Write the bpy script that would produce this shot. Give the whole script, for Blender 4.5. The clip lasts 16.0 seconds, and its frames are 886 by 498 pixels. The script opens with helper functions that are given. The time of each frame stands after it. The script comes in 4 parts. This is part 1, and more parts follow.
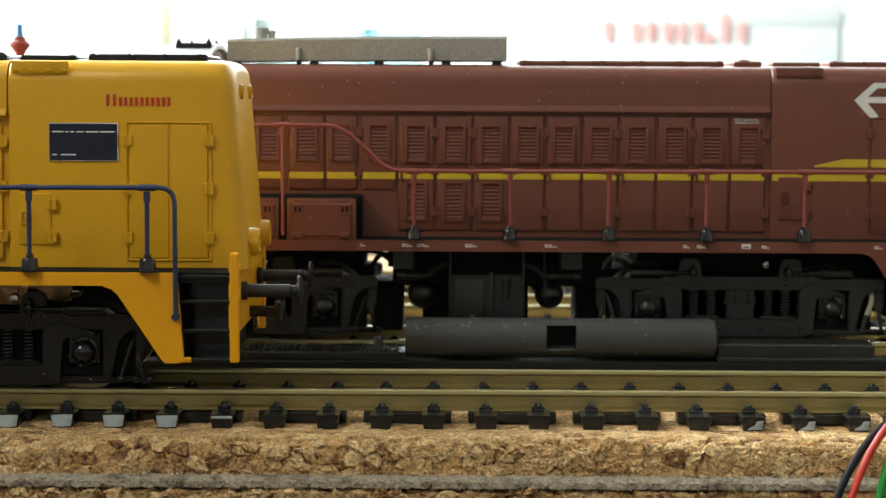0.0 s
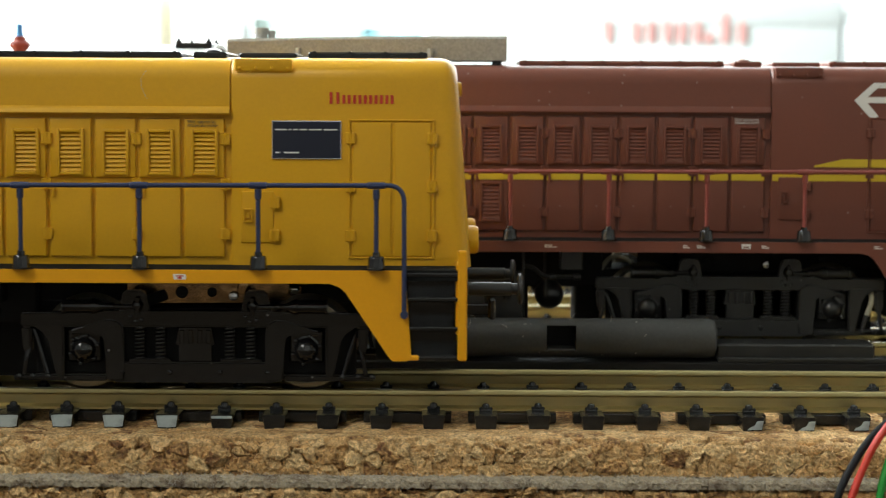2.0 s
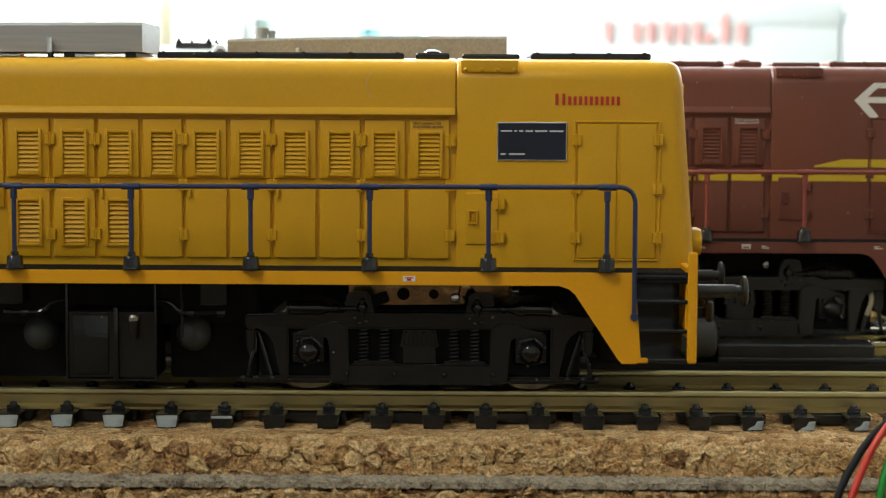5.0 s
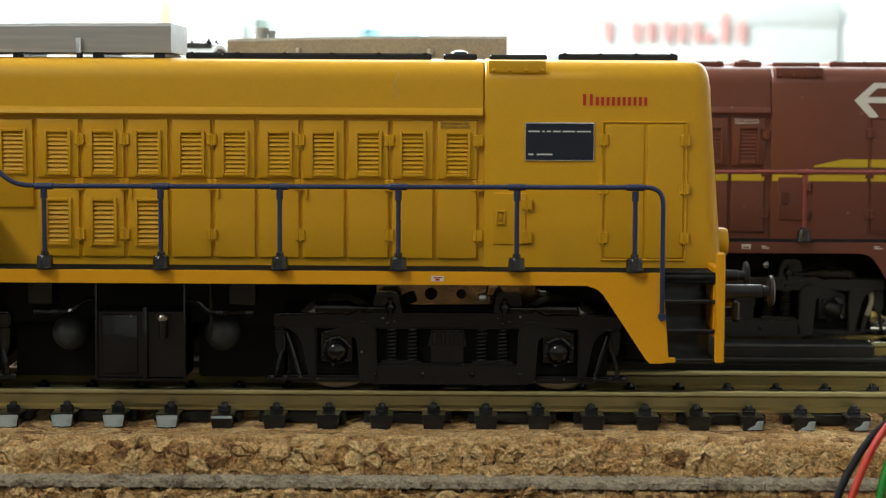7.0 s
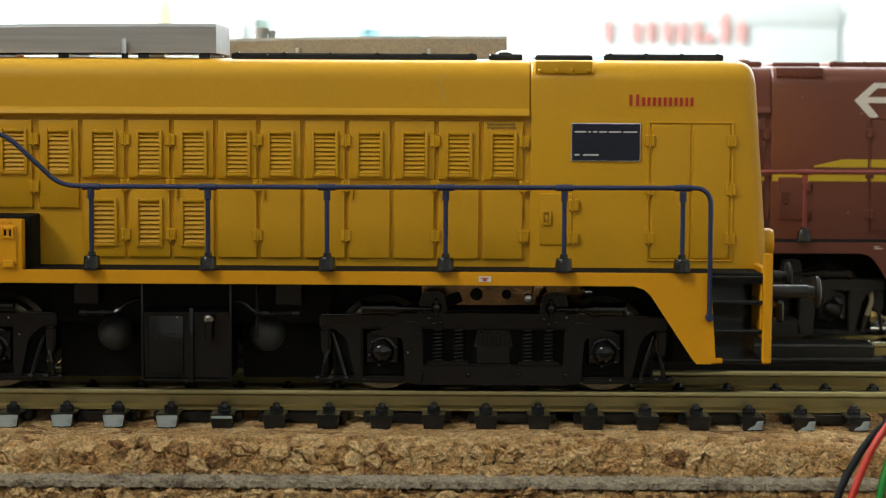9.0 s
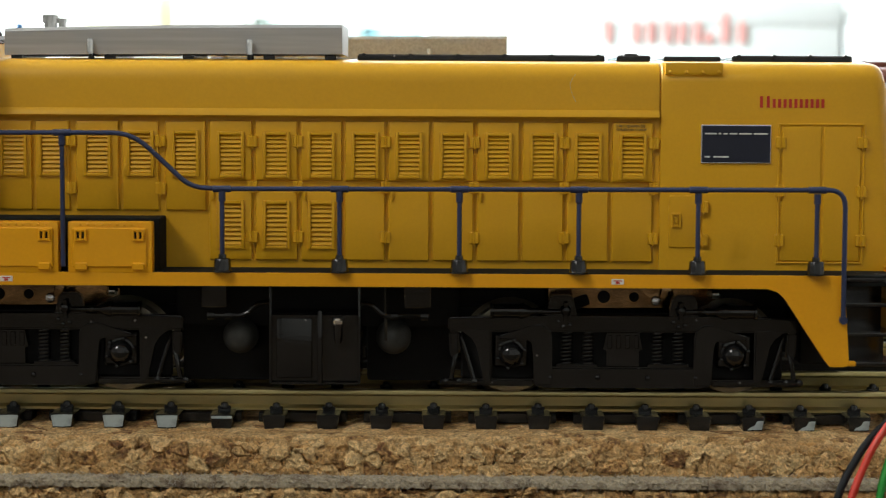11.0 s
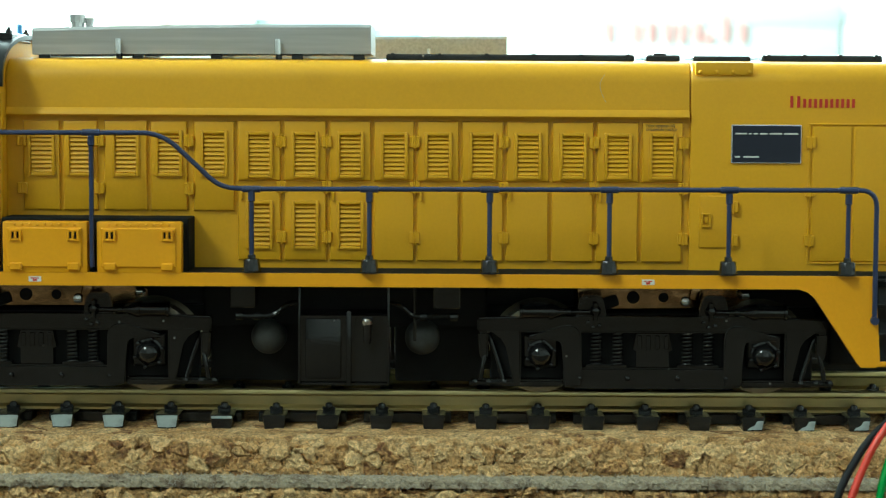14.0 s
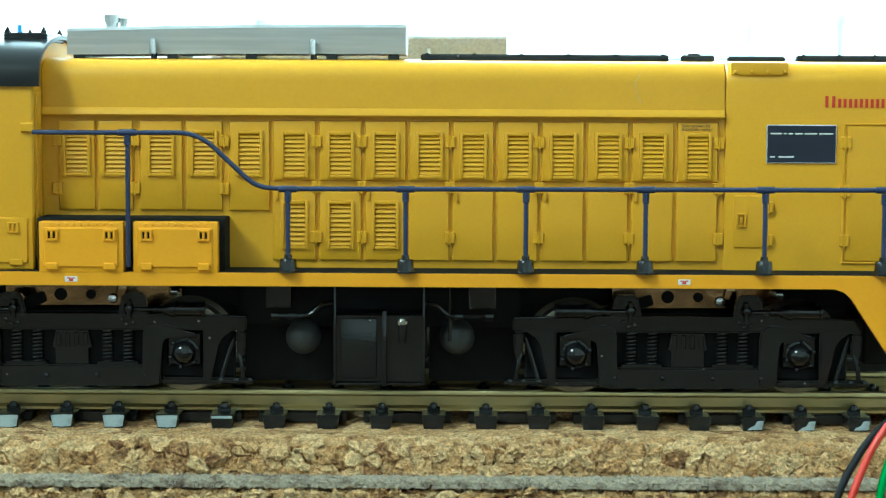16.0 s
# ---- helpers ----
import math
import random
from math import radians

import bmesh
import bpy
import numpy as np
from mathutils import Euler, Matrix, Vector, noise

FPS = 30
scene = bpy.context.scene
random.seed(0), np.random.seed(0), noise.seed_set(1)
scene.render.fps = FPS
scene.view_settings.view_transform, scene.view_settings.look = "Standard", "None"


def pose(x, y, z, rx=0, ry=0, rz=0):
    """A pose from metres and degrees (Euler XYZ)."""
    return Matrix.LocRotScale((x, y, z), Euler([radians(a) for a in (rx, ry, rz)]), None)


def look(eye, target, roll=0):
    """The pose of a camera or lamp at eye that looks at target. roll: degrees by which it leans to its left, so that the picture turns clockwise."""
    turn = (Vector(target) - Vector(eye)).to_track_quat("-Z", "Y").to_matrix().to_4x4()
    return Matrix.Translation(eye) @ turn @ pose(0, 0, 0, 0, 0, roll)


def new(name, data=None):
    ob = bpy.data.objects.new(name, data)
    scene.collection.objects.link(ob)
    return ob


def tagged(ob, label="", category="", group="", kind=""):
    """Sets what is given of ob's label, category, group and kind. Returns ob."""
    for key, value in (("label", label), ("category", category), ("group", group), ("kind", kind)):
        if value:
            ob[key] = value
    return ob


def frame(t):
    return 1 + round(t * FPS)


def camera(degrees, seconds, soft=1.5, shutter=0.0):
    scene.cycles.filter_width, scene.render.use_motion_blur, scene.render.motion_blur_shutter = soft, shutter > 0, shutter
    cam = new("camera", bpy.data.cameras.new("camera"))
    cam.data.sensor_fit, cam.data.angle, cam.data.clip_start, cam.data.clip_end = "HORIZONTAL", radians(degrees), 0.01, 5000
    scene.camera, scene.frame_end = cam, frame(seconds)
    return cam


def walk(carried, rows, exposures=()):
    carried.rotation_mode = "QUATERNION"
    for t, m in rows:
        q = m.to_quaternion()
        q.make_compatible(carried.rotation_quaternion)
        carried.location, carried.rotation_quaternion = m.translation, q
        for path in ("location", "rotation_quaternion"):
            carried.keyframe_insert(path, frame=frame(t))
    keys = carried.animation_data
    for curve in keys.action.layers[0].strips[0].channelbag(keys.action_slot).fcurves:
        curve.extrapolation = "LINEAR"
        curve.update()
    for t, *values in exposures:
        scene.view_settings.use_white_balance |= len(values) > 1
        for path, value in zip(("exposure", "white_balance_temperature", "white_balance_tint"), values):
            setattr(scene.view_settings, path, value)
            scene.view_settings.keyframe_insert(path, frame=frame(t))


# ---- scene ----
cam = camera(26.9, 16.0, soft=1.15, shutter=0.4)
EYE = (0.0, -0.240, 0.0365)
cam.data.dof.use_dof = True
cam.data.dof.focus_distance = 0.237
cam.data.dof.aperture_fstop = 44.0
STAND = pose(*EYE, 90 - 4.635, 0, 0) @ pose(0, 0, 0, 0, 0, 0.30)
walk(cam, [(0.0, STAND), (16.0, STAND)], [(0.0, 0.12, 6350, 5), (4.2, 0.03, 6400, 6), (9.2, 0.01, 6420, 7), (11.3, 0.0, 6450, 8), (12.5, 0.0, 6420, 7), (13.0, 0.05, 6380, 6), (13.5, 0.28, 6100, -7),
          (14.0, 0.48, 5650, -18), (14.5, 0.70, 5200, -21), (15.0, 1.04, 4950, -21), (16.0, 1.02, 4950, -21)])


# ---------------------------------------------------------------- light
world = bpy.data.worlds.new("sky")
scene.world = world
world.use_nodes = True
wn = world.node_tree.nodes
sky = wn.new("ShaderNodeTexSky")
sky.sky_type, sky.sun_disc, sky.sun_elevation, sky.sun_rotation = "NISHITA", False, radians(35), radians(200)
world.node_tree.links.new(sky.outputs[0], wn["Background"].inputs[0])
wn["Background"].inputs[1].default_value = 0.10


def window_light(name, at, target, sx, sy, watts, colour):
    lamp = bpy.data.lights.new(name, "AREA")
    lamp.shape, lamp.size, lamp.size_y, lamp.energy, lamp.color = "RECTANGLE", sx, sy, watts, colour
    ob = new(name, lamp)
    ob.matrix_world = look(at, target)
    return ob


window_light("daylight_front_window", (-0.61, -0.65, 0.86), (0.0, -0.65, 0.86), 0.46, 0.56, 10.6, (1.0, 0.95, 0.88))
window_light("daylight_side_window", (-0.61, 0.33, 0.42), (0.0, 0.33, 0.42), 0.46, 0.76, 32.0, (0.97, 1.0, 1.0))
window_light("daylight_back_window", (0.4, 1.31, 0.75), (0.4, 0.0, 0.60), 1.6, 1.1, 28.0, (0.95, 0.98, 1.0))

# ---------------------------------------------------------------- materials


def material(name, colour, rough=0.5, metal=0.0, vary=0.12, grain=900.0, bump=0.1, second=None, stain=0.0, stain_size=60.0, spec=0.5, specks=0.0, stretch=1.0):
    """Colour with fine grain, broad patches and a light relief. Sizes are cells per metre."""
    m = bpy.data.materials.new(name)
    m.use_nodes = True
    n, l = m.node_tree.nodes, m.node_tree.links
    b = n["Principled BSDF"]
    co = n.new("ShaderNodeTexCoord")
    fine, broad = n.new("ShaderNodeTexNoise"), n.new("ShaderNodeTexNoise")
    fine.inputs["Scale"].default_value, fine.inputs["Detail"].default_value = grain, 4
    broad.inputs["Scale"].default_value, broad.inputs["Detail"].default_value = stain_size, 5
    mix, mix2 = n.new("ShaderNodeMixRGB"), n.new("ShaderNodeMixRGB")
    dark = tuple(c * (1 - vary) for c in colour)
    light = tuple(min(1, c * (1 + vary)) for c in colour)
    mix.inputs[1].default_value, mix.inputs[2].default_value = (*dark, 1), (*light, 1)
    vm = n.new("ShaderNodeVectorMath")
    vm.operation = "MULTIPLY"
    vm.inputs[1].default_value = (stretch, 1, 1)
    l.new(co.outputs["Object"], vm.inputs[0])
    for t in (fine, broad):
        l.new(vm.outputs[0], t.inputs["Vector"])
    l.new(fine.outputs["Fac"], mix.inputs[0])
    ramp = n.new("ShaderNodeMapRange")
    ramp.inputs[1].default_value, ramp.inputs[2].default_value = 0.5, 0.72
    ramp.inputs[3].default_value, ramp.inputs[4].default_value = 0.0, stain
    l.new(broad.outputs["Fac"], ramp.inputs[0])
    l.new(ramp.outputs[0], mix2.inputs[0])
    l.new(mix.outputs[0], mix2.inputs[1])
    mix2.inputs[2].default_value = (*(second or tuple(c * 0.6 for c in colour)), 1)
    out = mix2.outputs[0]
    if specks:
        # grains of dust
        dust, cut, mix3 = n.new("ShaderNodeTexVoronoi"), n.new("ShaderNodeMapRange"), n.new("ShaderNodeMixRGB")
        dust.inputs["Scale"].default_value = 560
        cut.inputs[1].default_value, cut.inputs[2].default_value = 0.10, 0.05
        cut.inputs[3].default_value, cut.inputs[4].default_value = 0.0, specks
        pick = n.new("ShaderNodeMath")
        pick.operation = "GREATER_THAN"
        pick.inputs[1].default_value = 0.62
        times = n.new("ShaderNodeMath")
        times.operation = "MULTIPLY"
        split = n.new("ShaderNodeSeparateColor")
        l.new(co.outputs["Object"], dust.inputs["Vector"])
        l.new(dust.outputs["Distance"], cut.inputs[0])
        l.new(dust.outputs["Color"], split.inputs[0])
        l.new(split.outputs[0], pick.inputs[0])
        l.new(cut.outputs[0], times.inputs[0])
        l.new(pick.outputs[0], times.inputs[1])
        l.new(times.outputs[0], mix3.inputs[0])
        l.new(out, mix3.inputs[1])
        mix3.inputs[2].default_value = (0.45, 0.43, 0.40, 1)
        out = mix3.outputs[0]
    l.new(out, b.inputs["Base Color"])
    rr = n.new("ShaderNodeMapRange")
    rr.inputs[3].default_value, rr.inputs[4].default_value = max(0.03, rough - 0.1), min(1, rough + 0.1)
    l.new(broad.outputs["Fac"], rr.inputs[0])
    l.new(rr.outputs[0], b.inputs["Roughness"])
    b.inputs["Metallic"].default_value = metal
    b.inputs["Specular IOR Level"].default_value = spec
    if bump:
        bn = n.new("ShaderNodeBump")
        bn.inputs["Strength"].default_value, bn.inputs["Distance"].default_value = bump, 0.00008
        l.new(fine.outputs["Fac"], bn.inputs["Height"])
        l.new(bn.outputs[0], b.inputs["Normal"])
    return m


def glowing(name, colour, strength):
    m = bpy.data.materials.new(name)
    m.use_nodes = True
    b = m.node_tree.nodes["Principled BSDF"]
    b.inputs["Base Color"].default_value = (*colour, 1)
    b.inputs["Emission Color"].default_value = (*colour, 1)
    b.inputs["Emission Strength"].default_value = strength
    return m


def cork_material(name, pale, mid, deep):
    """Pressed cork: each granule has its own tone (stored per granule), with bark specks and relief."""
    m = material(name, mid, 0.85, bump=0.0)
    n, l = m.node_tree.nodes, m.node_tree.links
    b = n["Principled BSDF"]
    at = n.new("ShaderNodeAttribute")
    at.attribute_name = "granule"
    ramp = n.new("ShaderNodeValToRGB")
    e = ramp.color_ramp.elements
    e[0].position, e[0].color = 0.0, (*deep, 1)
    e[1].position, e[1].color = 1.0, (*pale, 1)
    e.new(0.22).color = (*mid, 1)
    e.new(0.7).color = tuple((a + c) / 2 for a, c in zip((*pale, 1), (*mid, 1)))
    l.new(at.outputs["Fac"], ramp.inputs[0])
    co, spot = n.new("ShaderNodeTexCoord"), n.new("ShaderNodeTexNoise")
    spot.inputs["Scale"].default_value, spot.inputs["Detail"].default_value = 900, 8
    l.new(co.outputs["Object"], spot.inputs["Vector"])
    mr = n.new("ShaderNodeMapRange")
    mr.inputs[1].default_value, mr.inputs[2].default_value, mr.inputs[4].default_value = 0.56, 0.68, 0.75
    l.new(spot.outputs["Fac"], mr.inputs[0])
    mx = n.new("ShaderNodeMixRGB")
    l.new(mr.outputs[0], mx.inputs[0])
    l.new(ramp.outputs[0], mx.inputs[1])
    mx.inputs[2].default_value = (*(c * 0.45 for c in mid), 1)
    # thin pale flakes and dark grains on each granule
    flake, lift, shade = n.new("ShaderNodeTexNoise"), n.new("ShaderNodeMapRange"), n.new("ShaderNodeMixRGB")
    flake.inputs["Scale"].default_value, flake.inputs["Detail"].default_value, flake.inputs["Distortion"].default_value = 1900, 6, 1.2
    l.new(co.outputs["Object"], flake.inputs["Vector"])
    lift.inputs[1].default_value, lift.inputs[2].default_value = 0.36, 0.64
    lift.inputs[3].default_value, lift.inputs[4].default_value = 0.66, 1.52
    l.new(flake.outputs["Fac"], lift.inputs[0])
    shade.blend_type = "MULTIPLY"
    shade.inputs[0].default_value = 1.0
    l.new(mx.outputs[0], shade.inputs[1])
    l.new(lift.outputs[0], shade.inputs[2])
    l.new(shade.outputs[0], b.inputs["Base Color"])
    both = n.new("ShaderNodeMath")
    both.operation = "ADD"
    l.new(spot.outputs["Fac"], both.inputs[0])
    l.new(flake.outputs["Fac"], both.inputs[1])
    bn = n.new("ShaderNodeBump")
    bn.inputs["Strength"].default_value, bn.inputs["Distance"].default_value = 1.0, 0.0004
    l.new(both.outputs[0], bn.inputs["Height"])
    l.new(bn.outputs[0], b.inputs["Normal"])
    return m


YELLOW = material("yellow_paint", (0.67, 0.355, 0.008), 0.40, spec=0.4, vary=0.06, grain=2500, bump=0.06, stain=0.12, stain_size=90)
AMBER = material("amber_sill_paint", (0.80, 0.368, 0.005), 0.42, spec=0.35, vary=0.06, grain=2500, bump=0.06, stain=0.12, stain_size=120)
BLUE = material("blue_rail_plastic", (0.022, 0.033, 0.090), 0.38, vary=0.1, grain=3000, bump=0.05)
NAVY = material("navy_sign", (0.008, 0.011, 0.026), 0.4, vary=0.1)
MAROON = material("maroon_paint", (0.150, 0.0455, 0.0265), 0.40, specks=0.5, vary=0.10, grain=2500, bump=0.08, stain=0.15, stain_size=90)
MAROON_RAIL = material("maroon_rail_plastic", (0.23, 0.055, 0.045), 0.33, vary=0.1, grain=3000, bump=0.05)
STRIPE = material("yellow_stripe", (0.55, 0.40, 0.02), 0.45, vary=0.06)
BLACK = material("black_plastic", (0.0085, 0.0086, 0.0090), 0.09, specks=0.5, spec=0.5, vary=0.35, grain=2600, bump=0.22, stain=0.3, stain_size=170, second=(0.017, 0.017, 0.0165))
WEATHERED = material("weathered_black_plastic", (0.0135, 0.0138, 0.0132), 0.36, vary=0.3, grain=2200, bump=0.12, stain=0.5, stain_size=180, second=(0.023, 0.023, 0.021), specks=0.35)
DUSTY = material("dusty_black_plastic", (0.043, 0.045, 0.043), 0.66, vary=0.35, grain=2200, bump=0.4, stain=0.5, stain_size=200, second=(0.065, 0.065, 0.06), specks=0.8)
DECK = material("dark_grey_antislip", (0.010, 0.011, 0.0105), 0.85, spec=0.12, specks=0.7, vary=0.5, grain=4000, bump=0.7)
SOOT = material("matt_black", (0.0115, 0.0115, 0.0115), 0.75, vary=0.25, spec=0.2)
SLEEPER = material("sleeper_plastic", (0.0085, 0.009, 0.0095), 0.24, vary=0.35, grain=2500, bump=0.35, stain=0.3, stain_size=300, second=(0.028, 0.028, 0.028))
PRIMER = material("grey_primer", (0.36, 0.42, 0.43), 0.6, vary=0.12, grain=1800, bump=0.2, stain=0.5, stain_size=500, second=(0.12, 0.13, 0.13))
STEEL = material("nickel_silver_rail", (0.45, 0.385, 0.185), 0.30, metal=0.9, stretch=0.06, vary=0.14, grain=900, bump=0.0, stain=0.6, stain_size=70, second=(0.27, 0.21, 0.10))
# the bronze's strong dark patches imitate uneven reflections in the metal
BRONZE = material("bronze_motor", (0.30, 0.19, 0.095), 0.16, metal=1.0, vary=0.45, grain=700, bump=0.5, stain=1.0, stain_size=260, second=(0.07, 0.04, 0.02))
CHROME = material("bare_metal", (0.7, 0.7, 0.7), 0.25, metal=1.0, vary=0.1)
RIM = material("wheel_steel", (0.32, 0.29, 0.21), 0.30, metal=1.0, vary=0.1)
ALU = material("grey_exhaust_metal", (0.45, 0.455, 0.455), 0.40, metal=0.3, stretch=0.04, vary=0.30, grain=1500, bump=0.08, stain=0.2, stain_size=150)
STONE_GREY = material("weathered_grey_exhaust", (0.33, 0.325, 0.295), 0.7, vary=0.45, grain=3400, bump=0.4, stain=0.35, stain_size=200)
ROOF_DARK = material("anthracite_roof", (0.008, 0.0085, 0.009), 0.30, spec=0.3, vary=0.15, grain=2500, bump=0.05)
ROOF_PALE = material("pale_grey_roof", (0.40, 0.41, 0.38), 0.45, vary=0.1, grain=2500, bump=0.05)
RED = material("red_print", (0.50, 0.03, 0.015), 0.5, vary=0.05)
WHITE = material("white_print", (0.75, 0.75, 0.72), 0.5, vary=0.05)
CORK = cork_material("cork", (0.67, 0.475, 0.235), (0.44, 0.255, 0.095), (0.16, 0.07, 0.026))
CORK_TOP = material("cork_sheet", (0.36, 0.26, 0.14), 0.95, spec=0.1, vary=0.3, grain=700, bump=0.8, stain=0.6, stain_size=350, second=(0.20, 0.11, 0.05))
FELT = material("grey_felt", (0.38, 0.325, 0.235), 0.95, spec=0.1, vary=0.8, grain=2600, bump=1.0, stain=1.0, stain_size=420, second=(0.12, 0.085, 0.06))
WIRE_BLACK = material("black_wire", (0.006, 0.008, 0.010), 0.6, spec=0.25, vary=0.1)
LEAD = material("pale_lead_wire", (0.42, 0.40, 0.30), 0.4, vary=0.15)
WIRE_RED = material("red_wire", (0.55, 0.03, 0.012), 0.4, vary=0.1)
WIRE_GREEN = material("green_wire", (0.02, 0.30, 0.04), 0.4, vary=0.1)
TABLE = material("table_board", (0.06, 0.045, 0.03), 0.95, spec=0.0, vary=0.15, grain=60, bump=0.1, stain=0.3, stain_size=8)
WALLPAINT = material("pale_wall_paint", (0.42, 0.41, 0.385), 0.9, vary=0.03, grain=120, bump=0.1)
MINT = material("mint_window_paint", (0.50, 0.68, 0.62), 0.5, vary=0.05, grain=80)
FLOORING = material("brown_floor", (0.14, 0.10, 0.07), 0.6, vary=0.15, grain=30)
CARTON = material("pale_carton", (0.74, 0.80, 0.81), 0.6, vary=0.05, grain=60)
CARTON_BLUE = material("sky_blue_carton", (0.45, 0.72, 0.80), 0.6, vary=0.05, grain=60)
CARTON_CREAM = material("cream_carton", (0.85, 0.82, 0.62), 0.6, vary=0.05, grain=60)
CARTON_MINT = material("pale_mint_carton", (0.62, 0.76, 0.72), 0.6, vary=0.08, grain=60, stain=0.5, stain_size=30, second=(0.40, 0.55, 0.52))
CARTON_PINK = material("pink_grey_carton", (0.84, 0.79, 0.77), 0.6, vary=0.08, grain=60)
CARTON_RED = material("red_carton_print", (0.74, 0.38, 0.36), 0.6, vary=0.05)
HAZE = glowing("overcast_sky", (0.95, 1.0, 1.0), 1.6)

# ---------------------------------------------------------------- mesh tools (millimetres)
MM = 0.001


def finish(name, bm, mat, angle=35):
    bmesh.ops.recalc_face_normals(bm, faces=bm.faces)
    me = bpy.data.meshes.new(name)
    bm.to_mesh(me)
    bm.free()
    me.transform(Matrix.Scale(MM, 4))
    me.materials.append(mat)
    me.polygons.foreach_set("use_smooth", [True] * len(me.polygons))
    me.set_sharp_from_angle(angle=radians(angle))
    return me


def hang(name, me, parent, at=(0, 0, 0), label="", turn=(0, 0, 0)):
    """A mesh as a part of parent, at millimetres in its space."""
    ob = new(name, me)
    ob.parent = parent
    ob.matrix_basis = pose(*(c * MM for c in at), *turn)
    return tagged(ob, label)


def part(name, bm, mat, parent, label="", at=(0, 0, 0)):
    return hang(name, finish(name, bm, mat), parent, at, label)


def empty(name, at=(0, 0, 0)):
    ob = new(name)
    ob.empty_display_size = 0.01
    ob.location = [c * MM for c in at]
    return ob


def add_box(bm, x0, x1, y0, y1, z0, z1, bevel=0.0, seg=1, turn=None):
    r = bmesh.ops.create_cube(bm, size=1.0)
    vs = r["verts"]
    bmesh.ops.scale(bm, vec=(abs(x1 - x0), abs(y1 - y0), abs(z1 - z0)), verts=vs)
    if bevel:
        es = list({e for v in vs for e in v.link_edges})
        out = bmesh.ops.bevel(bm, geom=es, offset=bevel, segments=seg, affect="EDGES", profile=0.6)
        vs = list({v for f in out["faces"] for v in f.verts} | {v for v in vs if v.is_valid})
    if turn:
        bmesh.ops.rotate(bm, cent=(0, 0, 0), matrix=Euler([radians(a) for a in turn]).to_matrix(), verts=vs)
    bmesh.ops.translate(bm, vec=((x0 + x1) / 2, (y0 + y1) / 2, (z0 + z1) / 2), verts=vs)
    return bm


def box(*a, **k):
    return add_box(bmesh.new(), *a, **k)


def add_loft(bm, rings, caps=True, closed=True):
    vr = [[bm.verts.new(p) for p in r] for r in rings]
    n = len(vr[0])
    for a, b in zip(vr, vr[1:]):
        for i in range(n if closed else n - 1):
            j = (i + 1) % n
            bm.faces.new((a[i], a[j], b[j], b[i]))
    if caps:
        bm.faces.new(vr[0][::-1])
        bm.faces.new(vr[-1])
    return bm


def add_prism(bm, outline, y0, y1):
    """An outline in x, z drawn out from y0 to y1."""
    return add_loft(bm, [[(x, y0, z) for x, z in outline], [(x, y1, z) for x, z in outline]])


def add_lathe(bm, profile, axis="y", at=(0, 0, 0), n=20, caps=True):
    """A turned form: profile of (along, radius)."""
    rings = []
    for d, r in profile:
        ring = []
        for i in range(n):
            c, s = r * math.cos(2 * math.pi * i / n), r * math.sin(2 * math.pi * i / n)
            p = {"x": (d, c, s), "y": (c, d, s), "z": (c, s, d)}[axis]
            ring.append(tuple(a + b for a, b in zip(p, at)))
        rings.append(ring)
    return add_loft(bm, rings, caps)


def add_tube(bm, path, r, n=8):
    pts = [Vector(p) for p in path]
    rings, side = [], None
    for i, p in enumerate(pts):
        d = (pts[min(i + 1, len(pts) - 1)] - pts[max(i - 1, 0)]).normalized()
        if side is None:
            side = d.orthogonal().normalized()
        side = (side - d * side.dot(d)).normalized()
        up = d.cross(side)
        rings.append([p + side * (r * math.cos(2 * math.pi * k / n)) + up * (r * math.sin(2 * math.pi * k / n)) for k in range(n)])
    return add_loft(bm, rings)


def rounded(path, radius=2.0, steps=5):
    """A path with its corners rounded."""
    pts = [Vector(p) for p in path]
    out = [pts[0]]
    for a, b, c in zip(pts, pts[1:], pts[2:]):
        u, v = (a - b), (c - b)
        d = min(radius, u.length / 2, v.length / 2)
        p, q = b + u.normalized() * d, b + v.normalized() * d
        for i in range(steps + 1):
            t = i / steps
            out.append(p * (1 - t) ** 2 + b * (2 * t * (1 - t)) + q * t * t)
    return out + [pts[-1]]


# ---------------------------------------------------------------- the room


def plain(name, bm, mat, label, category, kind="structure"):
    return tagged(new(name, finish(name, bm, mat)), label, category, kind=kind)


def wall_with_holes(name, along, a, b, u0, u1, z0, z1, holes):
    """A wall between a and b in depth, from u0 to u1 along its length, with openings (ua, ub, za, zb)."""
    bm = bmesh.new()

    def block(p, q, r, t):
        add_box(bm, *((p, q, a, b) if along == "x" else (a, b, p, q)), r, t)

    u = u0
    for ua, ub, za, zb in holes:
        block(u, ua, z0, z1)
        block(ua, ub, z0, za)
        block(ua, ub, zb, z1)
        u = ub
    block(u, u1, z0, z1)
    return plain(name, bm, WALLPAINT, "pale painted wall with window openings", "wall")


